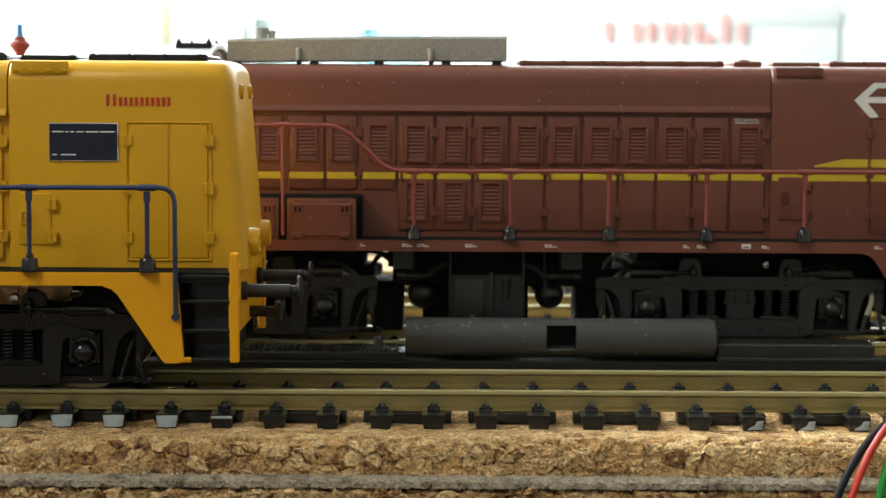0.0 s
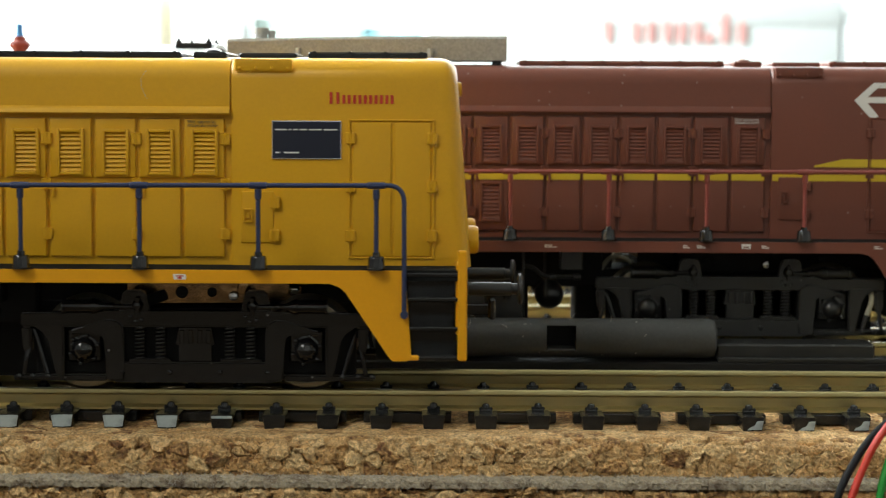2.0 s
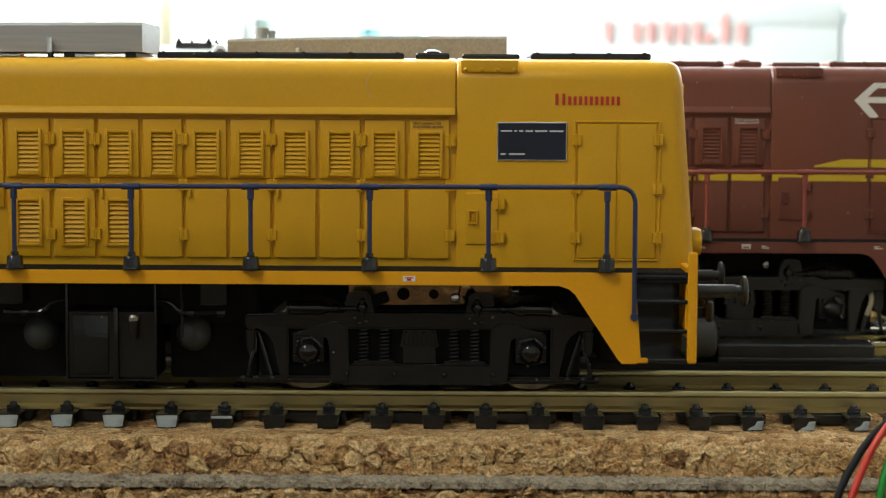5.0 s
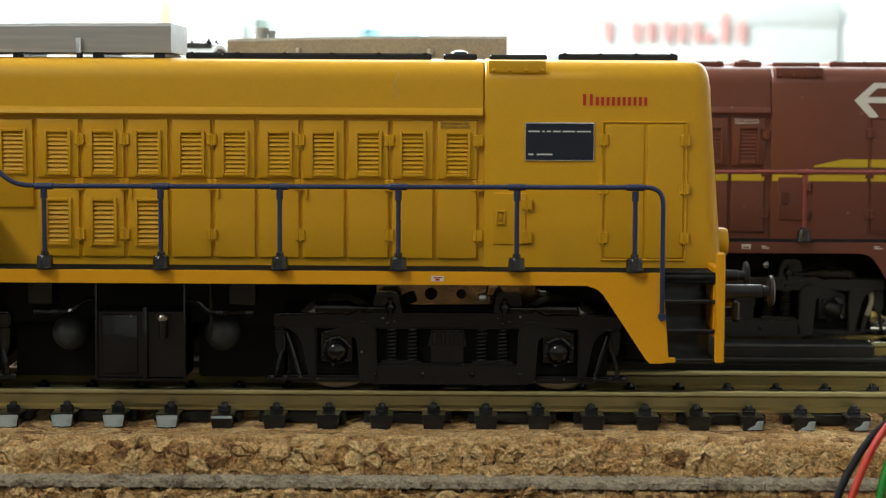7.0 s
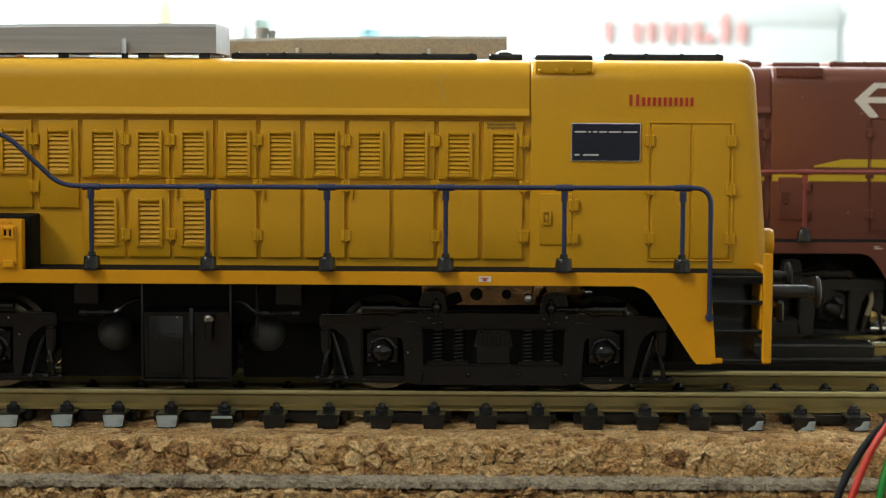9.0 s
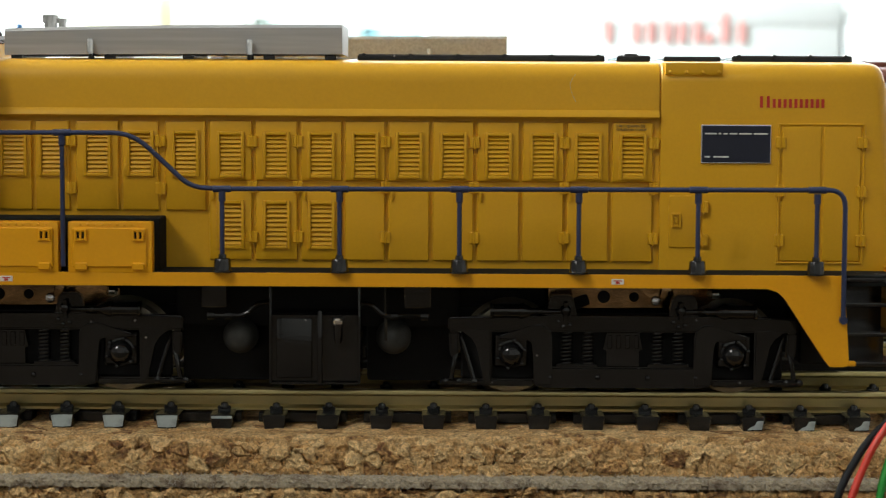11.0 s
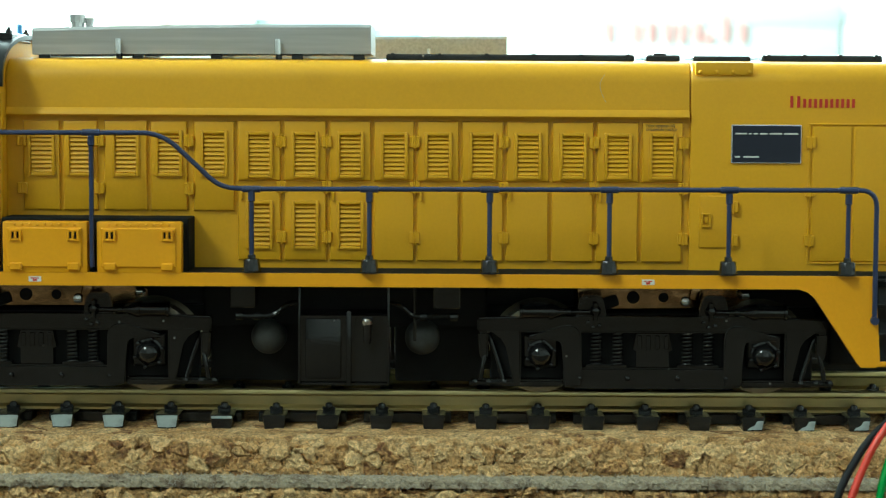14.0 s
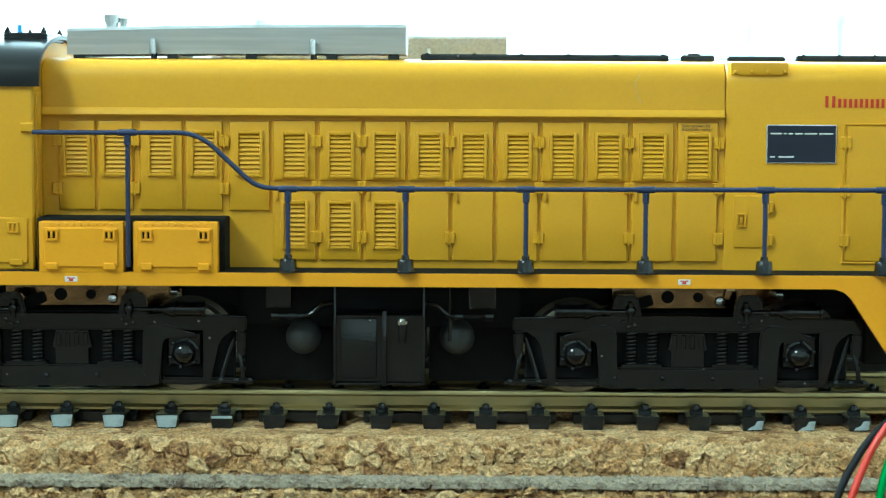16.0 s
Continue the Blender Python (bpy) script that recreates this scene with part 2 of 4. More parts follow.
def room():
    x0, x1, y0, y1, z0, z1, w = -600, 1500, -1800, 1340, -800, 1700, 120
    plain("floor", box(x0, x1, y0, y1, z0 - 60, z0), FLOORING, "brown floor of the hobby room", "floor")
    plain("ceiling", box(x0 - w, x1 + w, y0 - w, y1 + w, z1, z1 + 60), WALLPAINT, "pale painted ceiling of the room", "ceiling")
    plain("wall_east", box(x1, x1 + w, y0 - w, y1 + w, z0, z1), WALLPAINT, "pale painted side wall of the room", "wall")
    plain("wall_south", box(x0, x1, y0 - w, y0, z0, z1), WALLPAINT, "pale painted wall of the room", "wall")
    wall_with_holes("wall_west", "y", x0 - w, x0, y0 - w, y1 + w, z0, z1, [(-900, -400, 560, 1160), (80, 580, 20, 820)])
    wall_with_holes("wall_north", "x", y1, y1 + w, x0, x1, z0, z1, [(-500, 1300, -20, 1400)])

    def window(name, at, turn, ha, za, zb, bars):
        root = tagged(empty(name, at), "mint painted window frame in the wall", "window", kind="structure")
        root.rotation_euler = (0, 0, radians(turn))
        bm = bmesh.new()
        for a in ((-ha, ha, za, za + 40), (-ha, ha, zb - 40, zb), (-ha, -ha + 40, za + 40, zb - 40), (ha - 40, ha, za + 40, zb - 40)):
            add_box(bm, a[0], a[1], -25, 25, a[2], a[3], bevel=4)
        part("window_frame", bm, MINT, root)
        for b in bars:
            part("mullion", box(b - 22, b + 22, -22, 22, za + 40, zb - 40, bevel=4), MINT, root)

    window("window_1", (400, y1 + 70, 0), 0, 900, -20, 1400, (-300, 300))
    window("window_2", (x0 - 70, -650, 0), 90, 250, 560, 1160, ())
    window("window_3", (x0 - 70, 330, 0), 90, 250, 20, 820, ())
    plain("backdrop", box(-4000, 5000, 2400, 2410, -1500, 3500), HAZE, "bright overcast sky outside the window", "sky")
    table = plain("table", box(-560, 900, -600, 1000, -34, -14, bevel=2), TABLE, "wooden baseboard that carries the model railway", "table", "")
    for px in (-520, 850):
        for py in (-550, 950):
            part("leg", box(px - 30, px + 30, py - 30, py + 30, -800, -34, bevel=3), TABLE, table)


def carton(name, x0, x1, y0, y1, z1, mat, label, prints=()):
    root = tagged(empty(name, (x0, y0, -14)), label, "box")
    w, d, h = x1 - x0, y1 - y0, z1 + 14
    part("body", box(0, w, 0, d, 0, h - 1.5, bevel=1.2, seg=2), mat, root)
    part("lid", box(-0.8, w + 0.8, -0.8, d + 0.8, h - 14, h, bevel=1.2, seg=2), mat, root)
    for a, b, c, e, pm in prints:
        bm = bmesh.new()
        m, k = ((a + b) / 2, (c + e) / 2), ((b - a) / 2, (e - c) / 2)
        add_prism(bm, [(m[0] + k[0] * abs(math.cos(q)) ** 0.6 * (1 if math.cos(q) > 0 else -1), m[1] + k[1] * abs(math.sin(q)) ** 0.6 * (1 if math.sin(q) > 0 else -1)) for q in [math.pi * (i + 0.5) / 10 for i in range(20)]], -1.4, -0.9)
        part("print", bm, pm, root, "red printed shape")
    return root


def background():
    # a long carton with red print stands on the board behind the tracks, others beside it
    L = [(a + 8, a + 12.4, 79, 79 + h, CARTON_RED) for a, h in ((80, 11.5), (94, 11.0), (101.5, 11.5), (110, 11.5), (117, 11.0), (125, 11.5), (131, 5.5), (139, 15.5), (147.5, 11.0))]
    carton("print_box", -8, 200, 700, 800, 88, CARTON, "long pale carton with red lettering on its side", L)
    carton("storage_box", -8, 30, 820, 900, 120, CARTON_BLUE, "sky blue cardboard box behind the tracks")
    carton("storage_box", 202, 330, 700, 800, 94, CARTON, "pale grey cardboard box behind the tracks")
    carton("storage_box", -112, -50, 860, 930, 84, CARTON_MINT, "pale mint cardboard box behind the tracks")
    carton("storage_box", -46, -14, 870, 930, 79, CARTON_BLUE, "sky blue cardboard box behind the tracks")
    carton("storage_box", -218, -165, 840, 900, 130, CARTON_CREAM, "cream cardboard box behind the tracks")
    carton("storage_box", -154.6, -118, 842, 900, 98, CARTON_PINK, "pinkish grey cardboard box behind the tracks")


# ---------------------------------------------------------------- track


def rail_mesh(length):
    h = [(-0.32, 0), (0.32, 0), (0.5, -0.1), (0.56, -0.26), (0.56, -0.6), (0.18, -0.85), (0.18, -1.95), (1.05, -2.25), (1.05, -2.55), (-1.05, -2.55), (-1.05, -2.25), (-0.18, -1.95), (-0.18, -0.85), (-0.56, -0.6), (-0.56, -0.26), (-0.5, -0.1)]
    bm = bmesh.new()
    add_loft(bm, [[(x, y, z) for y, z in h] for x in (-length / 2, length / 2)])
    return finish("rail", bm, STEEL, 25)


def sleeper_mesh(mat):
    bm = bmesh.new()
    r = [(-1.3, -2.45), (1.3, -2.45), (1.46, -2.58), (1.2, -4.2), (-1.2, -4.2), (-1.46, -2.58)]
    add_loft(bm, [[(x * 0.93, -13.9, z) for x, z in r], [(x, -13.7, z) for x, z in r], [(x, 13.7, z) for x, z in r], [(x * 0.93, 13.9, z) for x, z in r]])
    return finish("sleeper", bm, mat, 20)


def clip_mesh():
    bm = bmesh.new()
    add_box(bm, -0.75, 0.75, -0.75, 0.5, -2.7, -2.1, bevel=0.15)
    add_lathe(bm, [(-2.2, 0.5), (-1.75, 0.5), (-1.5, 0.38), (-1.42, 0.15)], "z", (0, -0.2, 0), 10)
    for s in (-0.62, 0.62):
        add_lathe(bm, [(-2.2, 0.22), (-1.95, 0.22), (-1.85, 0.1)], "z", (s, -0.45, 0), 6)
    return finish("rail_clip", bm, SLEEPER, 30)


PITCH = 6.57


def track(y, half, label):
    root = tagged(empty("model_track", (0, y, 0)), label, "railway track", group="parallel tracks")
    me = rail_mesh(2 * half * PITCH)
    for s in (-8.8, 8.8):
        hang("rail", me, root, (0, s, 0), "worn nickel silver rail")
    sm, cm = sleeper_mesh(SLEEPER), clip_mesh()
    bm = bmesh.new()
    add_prism(bm, [(-1.1, -4.05), (0.2, -4.1), (1.12, -4.0), (1.33, -2.62), (0.4, -2.58), (-1.34, -2.64)], -14.0, -13.91)
    pm = finish("primer_patch", bm, PRIMER)
    thin_pm = finish("primer_patch", box(-1.28, 1.28, -14.0, -13.91, -2.95, -2.62, bevel=0.04), PRIMER)
    bm = bmesh.new()
    add_prism(bm, [(-0.7, -4.05), (1.1, -4.0), (1.28, -2.9), (0.5, -2.95), (0.2, -3.5), (-0.4, -3.75)], -14.0, -13.91)
    chip_pm = finish("primer_patch", bm, PRIMER)
    wm = finish("sleeper_web", box(-5.5, 5.5, -1.5, 1.3, -4.0, -2.75, bevel=0.1), SLEEPER)
    for i in range(-half, half + 1):
        x = -27.35 + PITCH * (i + 4)
        jx = random.uniform(-0.12, 0.12)
        s = hang("sleeper", sm, root, (x + jx, 0, random.uniform(-0.05, 0.05)), "", (0, 0, random.uniform(-0.5, 0.5)))
        for yy, tr in ((-10.3, 0), (10.3, 180), (-7.3, 180), (7.3, 0)):
            hang("rail_clip", cm, s, (0, yy, 0), "", (0, 0, tr))
        if i % 2:
            for yy in (-8.8, 8.8):
                hang("sleeper_web", wm, root, (x + PITCH / 2, yy, 0))
        if y == 0 and (-9 <= i <= -4 or i in (6, 7, 8)):
            cut = pm if i < -4 else thin_pm if i == -4 else chip_pm
            hang("primer_patch", cut, s, (0, 0, 0), "chipped pale grey paint")
    return root


def rough_sheet(name, section, x0, x1, step, cell, depth, mat, label, category, calm=None):
    """A broken edge of pressed granules: each granule stands out by its own amount, with a crack round it."""
    rng = np.random.default_rng(5)
    pts = [np.array(section[0], float)]
    for a, b in zip(section, section[1:]):
        a, b = np.array(a, float), np.array(b, float)
        n = max(1, int(np.linalg.norm(b - a) / step))
        pts += [a + (b - a) * (k + 1) / n for k in range(n)]
    pts = np.array(pts)
    tang = np.gradient(pts, axis=0)
    norm = np.stack([tang[:, 1], -tang[:, 0]], 1)
    norm /= np.linalg.norm(norm, axis=1)[:, None]
    along = np.concatenate([[0], np.cumsum(np.linalg.norm(np.diff(pts, axis=0), axis=1))])
    xs = np.arange(x0, x1, step)
    nseed = int((x1 - x0) * along[-1] / cell ** 2)
    sx, ss = rng.uniform(x0, x1, nseed), rng.uniform(0, along[-1], nseed)
    tone, lift = rng.random(nseed) ** 0.8, rng.normal(0, 1, nseed)
    order = np.argsort(sx)
    sx, ss, tone, lift = sx[order], ss[order], tone[order], lift[order]
    tilt = rng.normal(0, 0.4, (2, nseed))
    gap = np.where(rng.random(nseed) < 0.13, rng.uniform(1.2, 2.6, nseed), rng.uniform(0.05, 0.55, nseed))
    verts, grains = [], []
    for x in xs:
        lo, hi = np.searchsorted(sx, (x - 4 * cell, x + 4 * cell))
        # two levels: large chunks with tilted faces, split by finer cracks
        px = x + 0.3 * cell * np.array([noise.noise((x * 0.6, a * 0.6, 3.1)) + 0.3 * noise.noise((x * 1.5, a * 1.5, 7.7)) for a in along])
        pa = along + 0.3 * cell * np.array([noise.noise((x * 0.6, a * 0.6, 9.7)) + 0.3 * noise.noise((x * 1.4, a * 1.4, 1.3)) for a in along])
        dx, da = px[:, None] - sx[lo:hi][None, :], pa[:, None] - ss[lo:hi][None, :]
        d = np.hypot(dx * 0.75, da)
        k = np.argsort(d, axis=1)[:, :2]
        d1, d2 = np.take_along_axis(d, k, 1).T
        k0 = k[:, 0]
        rows = np.arange(len(along))
        crack = np.clip((d2 - d1) / (0.20 * cell), 0, 1)
        facet = tilt[0, lo:hi][k0] * dx[rows, k0] + tilt[1, lo:hi][k0] * da[rows, k0]
        fine = np.array([noise.noise((x * 2.6, a * 2.6, 0.5)) + 0.5 * noise.noise((x * 6.0, a * 6.0, 5.5)) for a in along])
        h = depth * (0.45 * lift[lo:hi][k0] + gap[lo:hi][k0] * (crack - 1) + facet * 0.9 + 0.6 * fine)
        if calm is not None:
            h = h * np.where(pts[:, 0] > calm, 0.28, 1.0)
        edge = np.clip(np.minimum(along, along[-1] - along) / 0.6, 0, 1)
        p = pts + norm * (h * edge)[:, None]
        verts.append(np.stack([np.full(len(along), x), p[:, 0], p[:, 1]], 1))
        grains.append(np.clip(tone[lo:hi][k0] + 0.3 * fine, 0, 1))
    m = len(along)
    V = np.concatenate(verts) * MM
    i = np.arange(len(xs) - 1)[:, None] * m + np.arange(m - 1)[None, :]
    Fq = np.stack([i, i + m, i + m + 1, i + 1], -1).reshape(-1, 4)
    me = bpy.data.meshes.new(name)
    me.from_pydata(V.tolist(), [], Fq.tolist())
    me.attributes.new("granule", "FLOAT", "POINT").data.foreach_set("value", np.concatenate(grains).astype(np.float32))
    me.materials.append(mat)
    return tagged(new(name, me), label, category, kind="stuff")


def roadbed():
    plain("sub_bed", box(-400, 400, -20.5, 12.4, -13.98, -5.6), CORK_TOP, "cork layer under the near track", "cork sheet")
    plain("ground", box(-400, 400, 12.5, 240, -13.98, -4.3), CORK_TOP, "sheet of pressed cork under the tracks", "cork sheet")
    rough_sheet("cork_edge", [(13, -4.12), (-18.5, -4.2), (-21.4, -4.75), (-22.0, -5.6), (-22.2, -8.4), (-19.0, -8.8)], -80, 80, 0.16, 1.75, 0.34, CORK, "crumbly broken edge of the cork track bed", "cork edge", -19.0)
    rough_sheet("lower_cork_edge", [(-20, -9.4), (-24.0, -9.6), (-24.6, -10.0), (-24.6, -13.9)], -80, 80, 0.24, 1.7, 0.4, CORK, "broken edge of a lower cork layer", "cork edge")
    rough_sheet("felt_strip", [(-19, -8.15), (-23.6, -8.3), (-24.5, -8.6), (-24.6, -9.3), (-22, -9.6)], -80, 80, 0.2, 0.5, 0.15, FELT, "grey fuzzy underlay strip between the cork layers", "underlay")


def fibres():
    """Loose hairs along the edge of the underlay."""
    rng = random.Random(4)
    bm = bmesh.new()
    for _ in range(7000):
        x, y, z = rng.uniform(-72, 72), rng.uniform(-24.75, -22.6), rng.uniform(-9.25, -8.05)
        p = Vector((x, y, z))
        d = Vector((rng.gauss(0, 1), rng.gauss(-0.5, 0.5), rng.gauss(0.25, 0.6))).normalized()
        path = [p]
        for _ in range(3):
            d = (d + Vector((rng.gauss(0, 0.4), rng.gauss(0, 0.3), rng.gauss(0, 0.4)))).normalized()
            p = p + d * rng.uniform(0.12, 0.32)
            path.append(p)
        add_tube(bm, path, 0.018, 3)
    tagged(new("fuzz", finish("fuzz", bm, FUZZ)), "loose pale fibres on the grey underlay strip", "fibres", kind="stuff")


def lint():
    """A few pale hairs that lie on the turnout motor and its plate."""
    rng = random.Random(9)
    bm = bmesh.new()
    for k in range(46):
        if k < 16:
            a = rng.uniform(1.7, 3.0)
            p = Vector((rng.uniform(-4, 38), 27.3 + 2.9 * math.cos(a), 2.0 + 2.9 * math.sin(a)))
        else:
            p = Vector((rng.uniform(-30, -6), rng.uniform(25.3, 28.5), 0.45))
        d = Vector((rng.gauss(0, 1), rng.gauss(0, 0.3), abs(rng.gauss(0, 0.5)))).normalized()
        path = [p]
        for _ in range(5):
            d = (d + Vector((rng.gauss(0, 0.5), rng.gauss(-0.1, 0.2), rng.gauss(0, 0.5)))).normalized()
            p = p + d * rng.uniform(0.15, 0.35)
            path.append(p)
        add_tube(bm, path, 0.03, 3)
    tagged(new("lint", finish("lint", bm, FUZZ)), "pale lint and hairs lying on the turnout motor", "lint", kind="stuff")


FUZZ = material("pale_fibre", (0.44, 0.41, 0.36), 0.9, vary=0.1)


def wires():
    for mat, name, pts in ((WIRE_BLACK, "black", [(54, -27, 0.6), (51.2, -29, -0.3), (48.6, -30, -2.6), (46.2, -31, -6.3), (45.0, -31.5, -9.0), (44.4, -32, -13.2)]),
                           (WIRE_RED, "red", [(53.5, -30, 1.6), (51.3, -30.5, 0.0), (49.3, -31, -2.6), (47.5, -31.5, -6.5), (46.4, -32, -9.3), (45.8, -32.5, -13.2)]),
                           (WIRE_GREEN, "green", [(54.5, -30, 0.0), (51.8, -31, -2.5), (50.4, -31.5, -6.0), (49.8, -32, -9.0), (49.4, -32.5, -13.2)])):
        bm = bmesh.new()
        add_tube(bm, rounded(pts, 3.0, 4), 0.46, 10)
        tagged(new("wire", finish("wire", bm, mat)), f"thin {name} insulated wire hanging by the cork edge", "wire", group="loose wires")


def turnout_motor():
    root = tagged(empty("turnout_motor", (0, 27, -4.2)), "black plastic turnout motor with a round cover beside the track", "turnout motor")
    # heights are over the cork sheet
    part("base", box(-45, 66, -2.6, 6, 0.0, 3.0, bevel=0.15), SOOT, root)
    # floor in black, not the cover's grey: the slot's shade put into colour
    part("slot_floor", box(15.1, 19.2, 1.3, 1.44, 4.75, 8.05), SOOT, root)
    bm = bmesh.new()
    r = 2.85

    def arc(x, k=1.0, slot=False):
        ring = []
        for i in range(40):
            a = math.pi * 2 * i / 40
            y, z = k * r * math.cos(a), k * r * math.sin(a)
            if slot and y < 0 and -1.5 < z < 1.9:
                y = max(y, 1.2)
            ring.append((x, y + 0.3, 6.2 + z))
        return ring

    add_loft(bm, [arc(-5.35, 0.97), arc(-5.1), arc(15.0), arc(15.05, 1, True), arc(19.25, 1, True), arc(19.3), arc(38.6), arc(39.3, 0.93), arc(39.6, 0.8)])
    part("cover", bm, DUSTY, root)
    part("slot_lip", box(15.2, 19.1, -2.35, -1.2, 4.55, 4.85, bevel=0.08), DUSTY, root)
    bm = box(39.7, 62.5, -1.4, 5, 3.0, 5.6, bevel=0.25)
    part("lever_box", bm, WEATHERED, root)
    part("ledge", box(39.7, 66, -2.5, -1.4, 3.0, 3.7, bevel=0.12), WEATHERED, root)
    part("grid_plate", box(-34, -5.4, -1.6, 5, 3.0, 4.2, bevel=0.1), WEATHERED, root)
    rib = finish("rib", box(-0.18, 0.18, -1.5, 4.6, 4.2, 4.55), WEATHERED)
    for i in range(40):
        hang("rib", rib, root, (-33.4 + i * 0.68, 0, 0))
    bm = bmesh.new()
    add_lathe(bm, [(4.2, 0.75), (6.2, 0.7), (6.4, 0.5)], "z", (-9.3, -0.6, 0), 12)
    part("pin", bm, DUSTY, root)


# ---------------------------------------------------------------- the locomotives
DOORS = [-51.56, -46.63, -41.57, -35.87, -30.53, -25.12, -19.42, -13.80, -8.32, -2.97, 2.51, 7.99, 13.61, 19.10, 24.65, 30.1]
POSTS = (-22.5, -8.4, 6.0, 20.33, 34.64, 48.9)


def hood_ring(x, w, top, bottom=15.3, r=2.6, shear=0.0):
    pts = [(-w, bottom), (-w, (bottom + top - r) / 2), (-w, top - r)]
    for i in range(1, 7):
        a = math.pi / 2 * i / 6
        pts.append((-w + r - r * math.cos(a), top - r + r * math.sin(a)))
    pts += [(-w * 0.4, top + 0.25)]
    pts += [(-y, z) for y, z in pts[::-1]]
    return [(x + shear * (41 - z), y, z) for y, z in pts]


def helix(r, h, turns, z0, n=9):
    k = int(turns * n)
    return [(r * math.cos(2 * math.pi * i / n), r * math.sin(2 * math.pi * i / n), z0 + h * i / k) for i in range(k + 1)]


def locomotive(c):
    """A road-switcher model: long hood, cab, running boards and two bogies. c: the livery."""
    root = empty("diesel_locomotive")
    body, sill, rail, top = c["body"], c["sill"], c["rail"], c["top"]

    # hood: door section set back under an overhanging upper casing, then the flush front section
    bm = bmesh.new()
    add_loft(bm, [hood_ring(x, 10.58, 41.0) for x in (-54.5, 31)])
    part("hood", bm, body, root)
    bm = bmesh.new()
    upper = [(-10.6, 34.45), (-11.55, 34.2), (-11.72, 34.4), (-11.62, 34.75), (-11.12, 35.25), (-10.95, 38.6)]
    for i in range(1, 7):
        a = math.pi / 2 * i / 6
        upper.append((-10.95 + 2.6 - 2.6 * math.cos(a), 38.6 + 2.6 * math.sin(a)))
    upper.append((-4, 41.45))
    ring = upper + [(-y, z) for y, z in upper[::-1]]
    add_loft(bm, [[(x, y, z) for y, z in ring] for x in (-53.3, 30.55)])
    part("upper_casing", bm, body, root)
    bm = bmesh.new()
    s = 0.078
    rings = [hood_ring(30.75, 11.0, 41.1), hood_ring(31.0, 11.15, 41.25), hood_ring(55.0, 11.15, 41.25, shear=s * 0.3), hood_ring(56.6, 11.12, 41.2, shear=s)]
    for i in range(1, 7):
        a = math.pi / 2 * i / 6
        rings.append(hood_ring(56.6 + 2.0 * math.sin(a), 11.12 - 2.3 * (1 - math.cos(a)), 41.2 - 1.5 * (1 - math.cos(a)), shear=s))
    add_loft(bm, rings)
    part("front_hood", bm, body, root)

    # doors in the hood side
    def door(x0, x1, z0, z1, side, louvre=None, hinges=()):
        w, h = x1 - x0, z1 - z0
        if louvre:
            # a plate with an opening, through which the dark inside shows between the slats
            ow, oa, ob2 = louvre[0] / 2 - 0.36, louvre[1] - (z0 + z1) / 2 + 0.36, louvre[2] - (z0 + z1) / 2 - 0.36
            rect = lambda a, b3, c3, yy3: [(-a, yy3, b3), (a, yy3, b3), (a, yy3, c3), (-a, yy3, c3)]
            pl = bmesh.new()
            add_loft(pl, [rect(w / 2, -h / 2, h / 2, 0.75), rect(w / 2, -h / 2, h / 2, 0.24), rect(w / 2 - 0.08, 0.08 - h / 2, h / 2 - 0.08, 0.08),
                          rect(w / 2 - 0.25, 0.25 - h / 2, h / 2 - 0.25, 0.0), rect(ow, oa, ob2, 0.0), rect(ow, oa, ob2, 0.75)], caps=False)
            me = finish("door", pl, body)
        else:
            me = finish("door", box(-w / 2, w / 2, 0, 0.75, -h / 2, h / 2, bevel=0.27, seg=3), body)
        flip = 0 if side < 0 else 180
        yy = side * (11.03 if x1 < 31 else 11.36)
        d = hang("door", me, root, ((x0 + x1) / 2, yy, (z0 + z1) / 2), "", (0, 0, flip))
        if louvre:
            lw, lz0, lz1 = louvre
            a, b = lz0 - (z0 + z1) / 2, lz1 - (z0 + z1) / 2
            hang("louvre_frame", frame_mesh(lw, b - a), d, (0, 0, (a + b) / 2))
            n = 9
            for k in range(n):
                hang("slat", slat, d, (0, 0.03, a + 0.42 + (b - a - 0.84) * (k + 0.5) / n), "", (60, 0, 0))
        for hx, hz in hinges:
            hang("hinge", hinge, d, (hx - (x0 + x1) / 2, 0, hz - (z0 + z1) / 2))
        return d

    frames = {}

    def frame_mesh(w, h):
        key = (round(w, 2), round(h, 2))
        if key not in frames:
            b = bmesh.new()
            add_box(b, -w / 2, -w / 2 + 0.42, -0.36, 0.05, -h / 2, h / 2, bevel=0.13, seg=2)
            add_box(b, w / 2 - 0.42, w / 2, -0.36, 0.05, -h / 2, h / 2, bevel=0.13, seg=2)
            add_box(b, -w / 2 + 0.42, w / 2 - 0.42, -0.36, 0.05, -h / 2, -h / 2 + 0.42, bevel=0.13, seg=2)
            add_box(b, -w / 2 + 0.42, w / 2 - 0.42, -0.36, 0.05, h / 2 - 0.42, h / 2, bevel=0.13, seg=2)
            frames[key] = finish("louvre_frame", b, body)
        return frames[key]

    slat = finish("slat", box(-1.3, 1.3, -0.28, 0.28, -0.06, 0.06, bevel=0.04), body)
    b = bmesh.new()
    add_box(b, -0.62, -0.08, -0.32, 0.1, -0.72, 0.72, bevel=0.1)
    add_box(b, 0.08, 0.62, -0.32, 0.1, -0.72, 0.72, bevel=0.1)
    add_lathe(b, [(-0.85, 0.12), (0.85, 0.12)], "z", (0, -0.2, 0), 8)
    hinge = finish("hinge", b, body)
